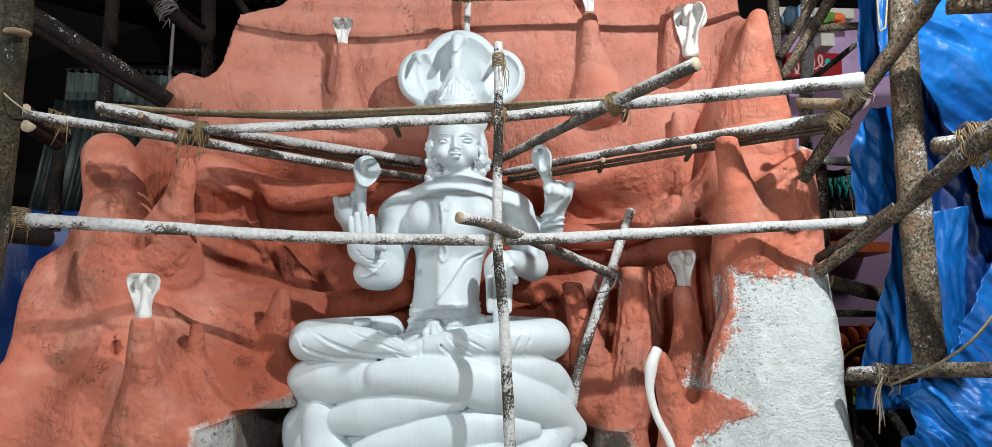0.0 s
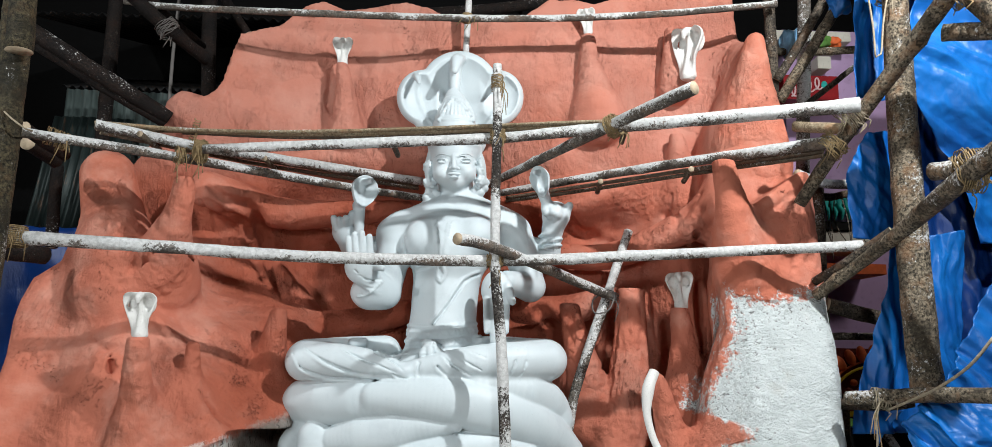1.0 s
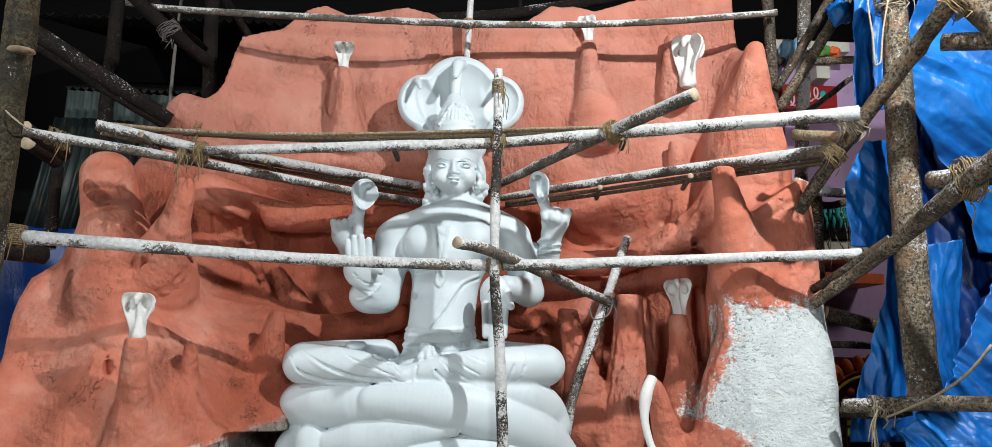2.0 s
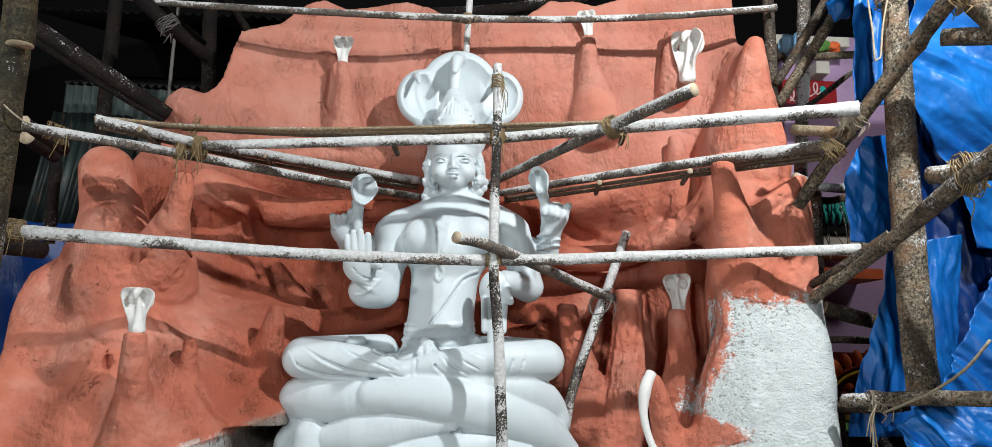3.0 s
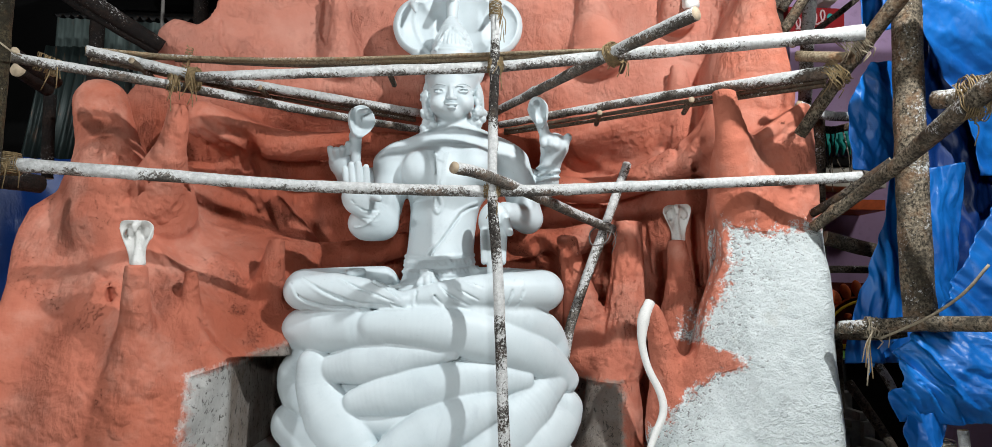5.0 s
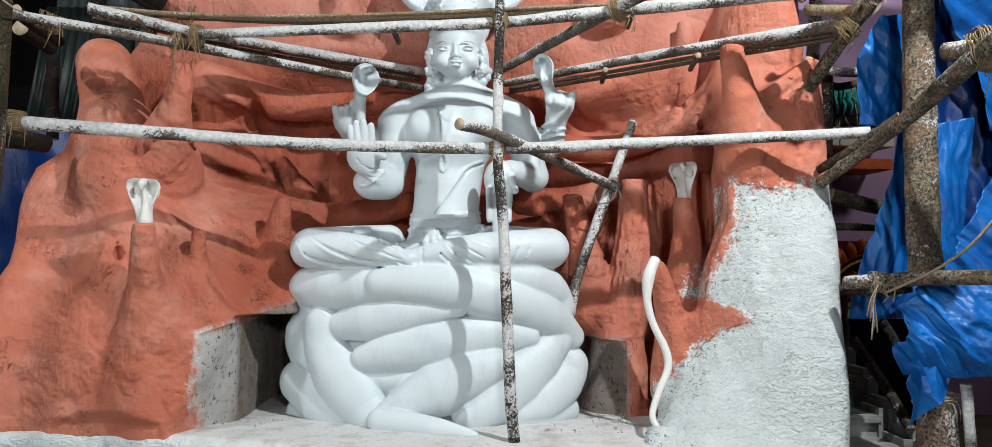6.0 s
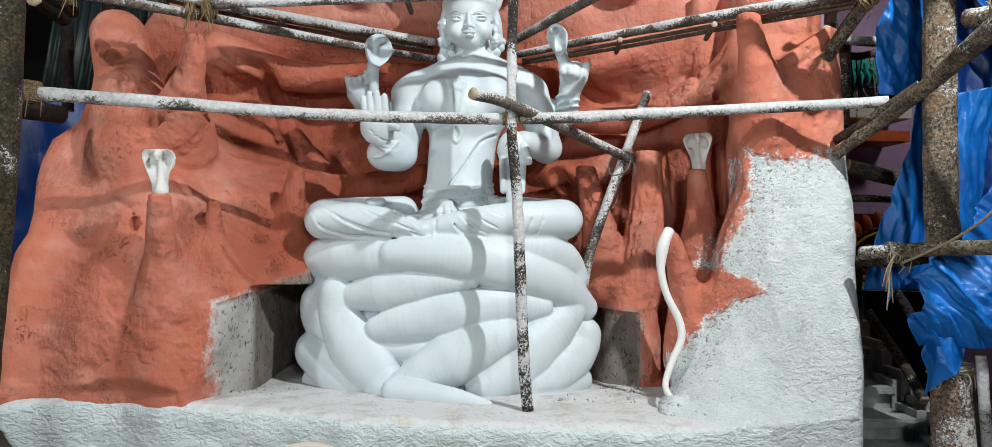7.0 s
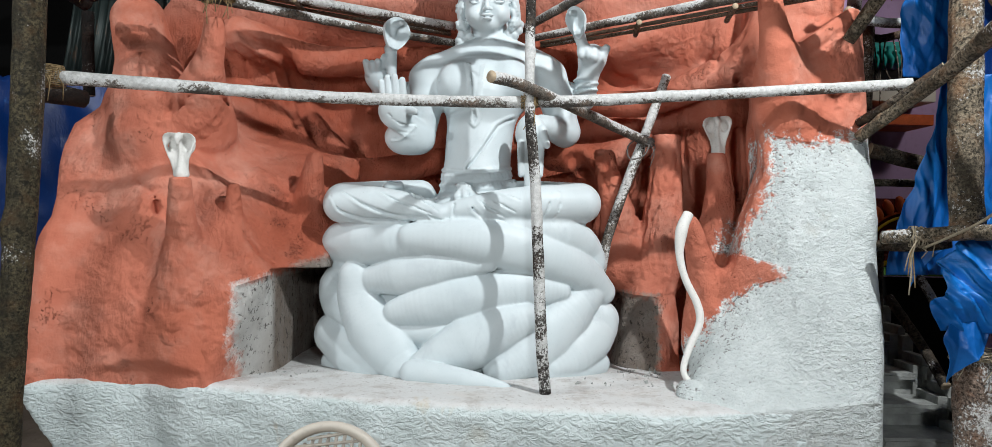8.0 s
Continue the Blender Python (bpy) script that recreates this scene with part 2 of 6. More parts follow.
# second and third sheet: darkened so the colour holds the shed's lack of light
ZINC, ZINC_GREEN, ZINC_DARK = zinc("zinc_sheet", (0.045, 0.066, 0.062), (0.15, 0.19, 0.18)), zinc("green_grey_sheet", (0.008, 0.015, 0.014), (0.026, 0.040, 0.038)), zinc("unlit_dark_sheet", (0.0012, 0.0014, 0.0016), (0.005, 0.0055, 0.0055))
EARTH = plain("trodden_earth", (0.16, 0.125, 0.095), 0.95, 0.6, 3.0, 0.6, 0.03)
STONE = plain("dark_stone", (0.42, 0.44, 0.42), 0.5, 0.45, 6, 0.6, 0.02)
LILAC = plain("lilac_wall_paint", (0.52, 0.36, 0.58), 0.8, 0.85, 2.0, 0.15)
POSTER_RED = plain("red_board_paint", (0.30, 0.010, 0.014), 0.5, 0.8)
LETTER = plain("pink_white_letters", (0.78, 0.55, 0.56), 0.6, 0.9)
TEAL = plain("turquoise_paint", (0.02, 0.40, 0.36), 0.55, 0.7, 12)
ORANGE = plain("orange_ornament_paint", (0.62, 0.12, 0.03), 0.6, 0.7, 14)
YELLOW = plain("yellow_ornament_paint", (0.70, 0.48, 0.03), 0.6, 0.8, 14)
MAROON = plain("maroon_ornament_paint", (0.22, 0.045, 0.035), 0.7, 0.5, 14)
GREEN = plain("green_ornament_paint", (0.10, 0.24, 0.05), 0.7, 0.6, 14)
CREAM = plain("cream_panel_paint", (0.62, 0.60, 0.52), 0.7, 0.85, 5)
BAG = plain("pale_blue_plastic", (0.25, 0.46, 0.66), 0.35, 0.8, 8, 0.4, 0.02)
# near-black, to put the darkness behind the stage into the colour
NEAR_BLACK = plain("near_black_boards", (0.003, 0.003, 0.003), 0.9, 0.6, 4)
PLASTIC = plain("cream_plastic", (0.50, 0.46, 0.40), 0.38, 0.93, 5, 0.05, 0.002)


# ---- builders ----
def mesh_object(name, verts, faces, materials, parent=None, smooth=True, origin=(0, 0, 0), slots=None):
    me = bpy.data.meshes.new(name)
    o = np.array(origin, float)
    me.from_pydata((np.asarray(verts, float) - o).tolist(), [], [tuple(int(i) for i in f) for f in faces])
    for m in materials if isinstance(materials, (list, tuple)) else [materials]:
        me.materials.append(m)
    if slots is not None:
        me.polygons.foreach_set("material_index", np.asarray(slots, np.int32))
    me.polygons.foreach_set("use_smooth", np.full(len(me.polygons), smooth))
    me.update()
    ob = new(name, me)
    ob.location = o
    ob.parent = parent
    return ob


def part(name, bm, material, parent, label="", smooth=False):
    me = bpy.data.meshes.new(name)
    bm.to_mesh(me)
    bm.free()
    me.materials.append(material)
    me.polygons.foreach_set("use_smooth", np.full(len(me.polygons), smooth))
    ob = new(name, me)
    ob.parent = parent
    return tagged(ob, label)


def thing(name, at, label, category, group="", kind=""):
    ob = new(name)
    ob.location = at
    ob["base"] = tuple(at)
    return tagged(ob, label, category, group, kind)


def box(size, at=(0, 0, 0), bevel=0.0, turn=None):
    bm = bmesh.new()
    bmesh.ops.create_cube(bm, size=1, matrix=Matrix.Translation(at) @ (turn or Matrix()) @ Matrix.Diagonal((*size, 1)))
    if bevel:
        bmesh.ops.bevel(bm, geom=bm.edges[:], offset=bevel, segments=2, affect="EDGES")
    return bm


def bend(points, step):
    """Points along a smooth line through the given ones."""
    p = [Vector(q) for q in points]
    if len(p) == 2:
        n = max(2, int((p[1] - p[0]).length / step))
        return [p[0].lerp(p[1], i / n) for i in range(n + 1)]
    p = [p[0] * 2 - p[1]] + p + [p[-1] * 2 - p[-2]]
    out = []
    for a, b, c, d in zip(p, p[1:], p[2:], p[3:]):
        n = max(1, int((c - b).length / step))
        for i in range(n):
            t = i / n
            out.append(0.5 * ((2 * b) + (c - a) * t + (2 * a - 5 * b + 4 * c - d) * t * t + (3 * b - a - 3 * c + d) * t ** 3))
    return out + [p[-2]]


def tube(points, radii, step=0.06, sides=12, rough=0.0, seed=0, flat=1.0, knots=0.0):
    """Vertices and faces of a closed tube along points. radii: one for each point, run evenly along the length."""
    line = bend(points, step)
    rng = random.Random(seed)
    total = sum((b - a).length for a, b in zip(line, line[1:]))
    rings, run, verts, faces = [], 0.0, [], []
    bumps = [(rng.uniform(0, total), rng.uniform(0, 6.28), rng.uniform(0.6, 1.0)) for _ in range(int(total * knots))]
    side = None
    for i, c in enumerate(line):
        if i:
            run += (c - line[i - 1]).length
        way = (line[min(i + 1, len(line) - 1)] - line[max(i - 1, 0)]).normalized()
        if side is None:
            side = way.cross(Vector((0, 0, 1)) if abs(way.z) < 0.9 else Vector((1, 0, 0))).normalized()
        side = (side - way * side.dot(way)).normalized()
        up = side.cross(way)
        s = run / max(total, 1e-6) * (len(radii) - 1)
        k = min(int(s), len(radii) - 2)
        r = radii[k] + (radii[k + 1] - radii[k]) * (s - k)
        for j in range(sides):
            a = 2 * math.pi * j / sides
            f = 1 + rough * (noise.noise(Vector((math.cos(a) * 1.3 + seed * 3.7, math.sin(a) * 1.3, run * 7))) + 0.5 * noise.noise(Vector((math.cos(a) * 3 + seed, math.sin(a) * 3, run * 21))))
            for at, angle, size in bumps:
                f += 0.35 * size * math.exp(-((run - at) / (r * 0.8)) ** 2) * max(0.0, math.cos(a - angle)) ** 4
            verts.append(c + (side * math.cos(a) + up * math.sin(a) * flat) * r * f)
    n = len(line)
    for i in range(n - 1):
        for j in range(sides):
            k = (j + 1) % sides
            faces.append((i * sides + j, i * sides + k, (i + 1) * sides + k, (i + 1) * sides + j))
    faces.append(tuple(range(sides))[::-1])
    faces.append(tuple(range((n - 1) * sides, n * sides)))
    return [tuple(v) for v in verts], faces


def pole(points, radii, material, label, name="scaffold_pole", category="pole", group="scaffold poles", flat=1.0, knots=1.2, rough=0.10):
    pole.count += 1
    v, f = tube(points, radii, 0.05, 14, rough, pole.count, flat, knots)
    slots = [0] * (len(f) - 2) + [1, 1]
    ob = mesh_object(name, v, f, [material, CUT], origin=points[0], slots=slots)
    return tagged(ob, label, category, group)


pole.count = 0


def frame_pole(points, r, material, frame):
    """A pole that is part of a lashed frame."""
    pole.count += 1
    v, f = tube([Vector(p) - frame.location for p in points], [r, r * 0.95], 0.05, 14, 0.10, pole.count, 1.0, 1.2)
    return mesh_object("pole", v, f, [material, CUT], frame, slots=[0] * (len(f) - 2) + [1, 1])


def lashing(at, way, radius, width, material, label, turns=6, tails=2, cross=None):
    """A rope wound round a pole that runs along way, with loose ends."""
    lashing.count += 1
    rng = random.Random(lashing.count)
    way = Vector(way).normalized()
    base = thing("rope_lashing", at, label, "rope", "lashings")
    side = way.cross(Vector((0.3, 1, 0.2))).normalized()
    up = side.cross(way)
    pts = []
    for i in range(turns * 12 + 1):
        a = i / 12 * 2 * math.pi
        s = (i / (turns * 12) - 0.5) * width + rng.uniform(-0.009, 0.009)
        r = radius * rng.uniform(0.98, 1.16)
        pts.append(way * s + (side * math.cos(a) + up * math.sin(a)) * r)
    v, f = tube(pts, [0.0032, 0.0032], 0.012, 5)
    mesh_object("winding", v, f, material, base)
    if cross is not None:
        w2 = Vector(cross).normalized()
        side = w2.cross(Vector((0.3, 1, 0.2))).normalized()
        up = side.cross(w2)
        pts = []
        for i in range(turns * 12 + 1):
            a = i / 12 * 2 * math.pi
            pts.append(w2 * ((i / (turns * 12) - 0.5) * width) + (side * math.cos(a) + up * math.sin(a)) * radius * rng.uniform(1.08, 1.3))
        v, f = tube(pts, [0.0032, 0.0032], 0.012, 5)
        mesh_object("winding", v, f, material, base)
    for i in range(tails):
        a = (side * rng.uniform(-1, 1) + up * rng.uniform(-1, 1)).normalized() * radius + way * rng.uniform(-0.4, 0.4) * width
        d = Vector((rng.uniform(-0.05, 0.05), rng.uniform(-0.05, 0.0), -rng.uniform(0.06, 0.16)))
        v, f = tube([a, a + d * 0.4 + Vector((0.02, -0.03, 0)), a + d], [0.004, 0.003], 0.03, 5)
        mesh_object("loose_end", v, f, material, base)
    return base


lashing.count = 0


def value_noise(p, scale, seed):
    """Smooth noise of about -1 to 1 at the points p."""
    q = p * scale
    i = np.floor(q).astype(np.int64)
    t = q - i
    t = t * t * (3 - 2 * t)
    out = np.zeros(len(p))
    for c in range(8):
        o = np.array([c & 1, c >> 1 & 1, c >> 2 & 1])
        k = i + o
        h = (k[:, 0] * 374761393 + k[:, 1] * 668265263 + k[:, 2] * 2147483647 + seed * 974634541) & 0xFFFFFFFF
        h = ((h ^ (h >> 13)) * 1274126177) & 0xFFFFFFFF
        h = (h ^ (h >> 16)) & 0xFFFF
        out += np.prod(np.where(o, t, 1 - t), axis=1) * (h / 32767.5 - 1)
    return out


class Clay:
    """A solid kneaded from soft shapes on a grid, then skinned."""

    def __init__(self, low, high, h):
        self.low, self.h = np.array(low, float), h
        self.n = np.ceil((np.array(high) - self.low) / h).astype(int) + 1
        self.f = np.full(self.n, 0.25, np.float32)

    def patch(self, low, high, margin):
        a = np.clip(np.floor((np.array(low) - margin - self.low) / self.h).astype(int), 0, self.n)
        b = np.clip(np.ceil((np.array(high) + margin - self.low) / self.h).astype(int) + 1, 0, self.n)
        s = tuple(slice(i, j) for i, j in zip(a, b))
        g = [(self.low[k] + self.h * np.arange(a[k], b[k])).astype(np.float32) for k in range(3)]
        return s, g[0][:, None, None], g[1][None, :, None], g[2][None, None, :]

    def join(self, s, d, k, cut=False):
        f = self.f[s]
        if cut:
            d, f = d, -f
        if k > 0:
            e = np.maximum(k - np.abs(f - d), 0) / k
            m = np.minimum(f, d) - e * e * k * 0.25
        else:
            m = np.minimum(f, d)
        self.f[s] = -m if cut else m

    def ball(self, at, radii, k=0.03, turn=None, cut=False):
        radii = np.array(radii if hasattr(radii, "__len__") else [radii] * 3, float)
        reach = radii.max() if turn is not None else radii
        s, x, y, z = self.patch(np.array(at) - reach, np.array(at) + reach, k + 0.06)
        x, y, z = x - at[0], y - at[1], z - at[2]
        if turn is not None:
            m = Euler([radians(a) for a in turn]).to_matrix().transposed()
            x, y, z = (m[i][0] * x + m[i][1] * y + m[i][2] * z for i in range(3))
        l = np.sqrt((x / radii[0]) ** 2 + (y / radii[1]) ** 2 + (z / radii[2]) ** 2)
        g = np.sqrt((x / radii[0] ** 2) ** 2 + (y / radii[1] ** 2) ** 2 + (z / radii[2] ** 2) ** 2)
        self.join(s, (l * (l - 1) / np.maximum(g, 1e-6)).astype(np.float32), k, cut)

    def dish(self, at, w, h, depth, thick, k=0.01, turn=(0, 0, 0), taper=0.35):
        """A thin hollow shell, its rim bent forward: w and h are its half width and height."""
        reach = max(w, h) + depth
        s, x, y, z = self.patch(np.array(at) - reach, np.array(at) + reach, k + 0.03)
        x, y, z = x - at[0], y - at[1], z - at[2]
        m = Euler([radians(a) for a in turn]).to_matrix().transposed()
        x, y, z = (m[i][0] * x + m[i][1] * y + m[i][2] * z for i in range(3))
        w = w * (1 + taper * np.clip(z / h, -1, 0.3))
        r2 = (x / w) ** 2 + (z / h) ** 2
        d = np.maximum(np.abs(y + depth * r2) * 0.75 - thick, (np.sqrt(r2) - 1) * np.minimum(w, h) * 0.8)
        self.join(s, d.astype(np.float32), k)

    def rod(self, a, b, ra, rb, k=0.03, cut=False):
        a, b = np.array(a, float), np.array(b, float)
        r = max(ra, rb)
        s, x, y, z = self.patch(np.minimum(a, b) - r, np.maximum(a, b) + r, k + 0.06)
        v = b - a
        t = np.clip(((x - a[0]) * v[0] + (y - a[1]) * v[1] + (z - a[2]) * v[2]) / max(v @ v, 1e-9), 0, 1)
        d = np.sqrt((x - a[0] - t * v[0]) ** 2 + (y - a[1] - t * v[1]) ** 2 + (z - a[2] - t * v[2]) ** 2) - (ra + (rb - ra) * t)
        self.join(s, d.astype(np.float32), k, cut)

    def snake(self, points, radii, k=0.0, step=0.05, flat=1.0, top=None):
        """A thick bent tube; its pieces melt into each other, and it meets the rest with the crease k. flat: its depth against its width; top: the height at which it is cut off."""
        line = [np.array(p) * np.array((1, 1 / flat, 1)) for p in bend(points, step)]
        n = len(line) - 1
        low, high, r = np.min(line, axis=0) * np.array((1, flat, 1)), np.max(line, axis=0) * np.array((1, flat, 1)), max(radii)
        s, x, y, z = self.patch(low - r, high + r, k + 0.06)
        y = y / flat
        d = np.full(self.f[s].shape, 9.0, np.float32)
        for i, (a, b) in enumerate(zip(line, line[1:])):
            ra, rb = (np.interp(q / n * (len(radii) - 1), range(len(radii)), radii) for q in (i, i + 1))
            v = b - a
            t = np.clip(((x - a[0]) * v[0] + (y - a[1]) * v[1] + (z - a[2]) * v[2]) / max(v @ v, 1e-9), 0, 1)
            d = np.minimum(d, np.sqrt((x - a[0] - t * v[0]) ** 2 + (y - a[1] - t * v[1]) ** 2 + (z - a[2] - t * v[2]) ** 2) - (ra + (rb - ra) * t))
        d = d * (0.5 + 0.5 * flat)
        if top is not None:
            e = np.maximum(0.02 - np.abs(d - (z - top)), 0) / 0.02
            d = np.maximum(d, z - top + 0 * d) + e * e * 0.005
        self.join(s, d.astype(np.float32), k)

    def crease(self, points, radii, k=0.05, sink=0.0, cut=True, near=9.0):
        """A groove cut along the face under the points, or a welt laid on it; near: how far in front of the points the face may lie."""
        line = []
        for p in bend(points, 0.06 if cut else 0.025):
            i, j = (int(np.clip(round((p[a] - self.low[a]) / self.h), 0, self.n[a] - 1)) for a in (0, 2))
            solid = np.flatnonzero(self.f[i, :, j] < 0)
            solid = solid[self.low[1] + self.h * solid > p[1] - near]
            if len(solid):
                line.append(np.array((p[0], self.low[1] + self.h * solid[0] + sink, p[2])))
        n = len(line) - 1
        if n < 1:
            return
        s, x, y, z = self.patch(np.min(line, axis=0) - max(radii), np.max(line, axis=0) + max(radii), k + 0.06)
        d = np.full(self.f[s].shape, 9.0, np.float32)
        for i, (a, b) in enumerate(zip(line, line[1:])):
            ra, rb = (np.interp(q / n * (len(radii) - 1), range(len(radii)), radii) for q in (i, i + 1))
            v = b - a
            t = np.clip(((x - a[0]) * v[0] + (y - a[1]) * v[1] + (z - a[2]) * v[2]) / max(v @ v, 1e-9), 0, 1)
            d = np.minimum(d, np.sqrt((x - a[0] - t * v[0]) ** 2 + (y - a[1] - t * v[1]) ** 2 + (z - a[2] - t * v[2]) ** 2) - (ra + (rb - ra) * t))
        self.join(s, d.astype(np.float32), k, cut)

    def skin(self):
        f, h = self.f, self.h
        f[0], f[-1], f[:, 0], f[:, -1], f[:, :, 0], f[:, :, -1] = 9, 9, 9, 9, 9, 9
        inside = f < 0
        count = sum(inside[i:f.shape[0] - 1 + i, j:f.shape[1] - 1 + j, k:f.shape[2] - 1 + k].astype(np.int8) for i in (0, 1) for j in (0, 1) for k in (0, 1))
        cells = np.argwhere((count > 0) & (count < 8))
        index = np.full(count.shape, -1, np.int64)
        index[tuple(cells.T)] = np.arange(len(cells))
        total, hits = np.zeros((len(cells), 3)), np.zeros(len(cells))
        for axis in range(3):
            other = [a for a in range(3) if a != axis]
            for p in (0, 1):
                for q in (0, 1):
                    o = np.zeros(3, int)
                    o[other[0]], o[other[1]] = p, q
                    e = o.copy()
                    e[axis] = 1
                    va, vb = f[tuple((cells + o).T)], f[tuple((cells + e).T)]
                    on = (va < 0) != (vb < 0)
                    t = np.where(on, va / np.where(on, va - vb, 1), 0)
                    point = np.repeat(o[None].astype(float), len(cells), 0)
                    point[:, axis] = t
                    total += point * on[:, None]
                    hits += on
        verts = self.low + h * (cells + total / hits[:, None])
        faces = []
        for axis in range(3):
            b, c = (axis + 1) % 3, (axis + 2) % 3
            lo = [slice(None)] * 3
            hi = [slice(None)] * 3
            lo[axis], hi[axis] = slice(0, -1), slice(1, None)
            on = np.argwhere(inside[tuple(lo)] != inside[tuple(hi)])
            ok = (on[:, b] > 0) & (on[:, c] > 0) & (on[:, b] < f.shape[b] - 1) & (on[:, c] < f.shape[c] - 1)
            on = on[ok]
            flip = inside[tuple(lo)][tuple(on.T)]
            quad = []
            for db, dc in ((-1, -1), (0, -1), (0, 0), (-1, 0)):
                q = on.copy()
                q[:, b] += db
                q[:, c] += dc
                quad.append(index[tuple(q.T)])
            quad = np.stack(quad, 1)
            quad[~flip] = quad[~flip][:, ::-1]
            faces.append(quad)
        return verts, np.concatenate(faces)


def quads_object(name, verts, faces, material, origin=(0, 0, 0)):
    me = bpy.data.meshes.new(name)
    me.vertices.add(len(verts))
    me.vertices.foreach_set("co", (verts - np.array(origin)).astype(np.float32).ravel())
    me.loops.add(faces.size)
    me.loops.foreach_set("vertex_index", faces.astype(np.int32).ravel())
    me.polygons.add(len(faces))
    me.polygons.foreach_set("loop_start", np.arange(0, faces.size, 4, dtype=np.int32))
    me.polygons.foreach_set("use_smooth", np.ones(len(faces), bool))
    me.materials.append(material)
    me.update(calc_edges=True)
    me.validate()
    ob = new(name, me)
    ob.location = origin
    return ob


def relaxed(verts, faces, times):
    """The vertices drawn towards their neighbours, to take the grid out of a skin."""
    a, b = faces.ravel(), np.roll(faces, -1, 1).ravel()
    count = np.bincount(a, minlength=len(verts)) + np.bincount(b, minlength=len(verts))
    for _ in range(times):
        total = np.stack([np.bincount(a, verts[b, k], len(verts)) + np.bincount(b, verts[a, k], len(verts)) for k in range(3)], 1)
        verts = verts * 0.7 + 0.3 * total / count[:, None]
    return verts


# ---- the setting: ground, platform, mound ----
def ground():
    n = 60
    xs = np.concatenate([np.linspace(-60, -8, 8), np.linspace(-7, 7, n), np.linspace(8, 60, 8)])
    ys = np.concatenate([np.linspace(-60, -3, 8), np.linspace(-2, 11, n), np.linspace(12, 60, 8)])
    gx, gy = np.meshgrid(xs, ys)
    p = np.stack([gx.ravel(), gy.ravel(), np.zeros(gx.size)], 1)
    p[:, 2] = -0.03 + 0.02 * value_noise(p, 1.7, 5) * (np.abs(p[:, 0]) < 7.5)
    w = len(xs)
    f = [(j * w + i, j * w + i + 1, (j + 1) * w + i + 1, (j + 1) * w + i) for j in range(len(ys) - 1) for i in range(w - 1)]
    return tagged(mesh_object("ground", p, f, EARTH), "dark trodden earth round the stage", "ground", kind="structure")


def platform():
    c = Clay((-3.15, 4.15, -0.08), (2.6, 6.4, 0.5), 0.025)
    s, x, y, z = c.patch(c.low, c.low + c.h * c.n, 0)
    front = np.interp(x, [-2.85, -2.3, -1.5, -0.7, 0.0, 1.1, 2.45], [4.72, 4.80, 4.64, 4.40, 4.33, 4.28, 4.33])
    left = -2.97 + 0.62 * np.maximum(0.36 - z, 0)
    right = 2.45 * (np.minimum(y, 5.1) - 0.1) / 4.9 - 0.35 * np.maximum(0.14 - z, 0)
    sides = np.maximum(np.maximum(front + 0.06 * np.maximum(0.3 - z, 0) - y, y - 6.3), np.maximum(left - x, x - right))
    top = z - 0.4 + 0 * x * y
    soft = 0.09 - 0.08 * np.clip((x - 1.15) / 0.25, 0, 1)
    e = np.maximum(soft - np.abs(sides - top), 0) / soft
    c.f[s] = np.maximum(sides, top) + e * e * soft * 0.25
    v, f = c.skin()
    v += 0.012 * np.stack([np.zeros(len(v)), value_noise(v, 9, 1), 0.4 * value_noise(v, 9, 2)], 1)
    return tagged(quads_object("platform", v, f, CEMENT), "whitewashed rough cement platform under the statue", "platform", kind="structure")


def smooth_most(a, b, k):
    e = np.maximum(k - np.abs(a - b), 0) / k
    return np.maximum(a, b) + e * e * k * 0.25


def smooth_least(a, b, k):
    e = np.maximum(k - np.abs(a - b), 0) / k
    return np.minimum(a, b) - e * e * k * 0.25


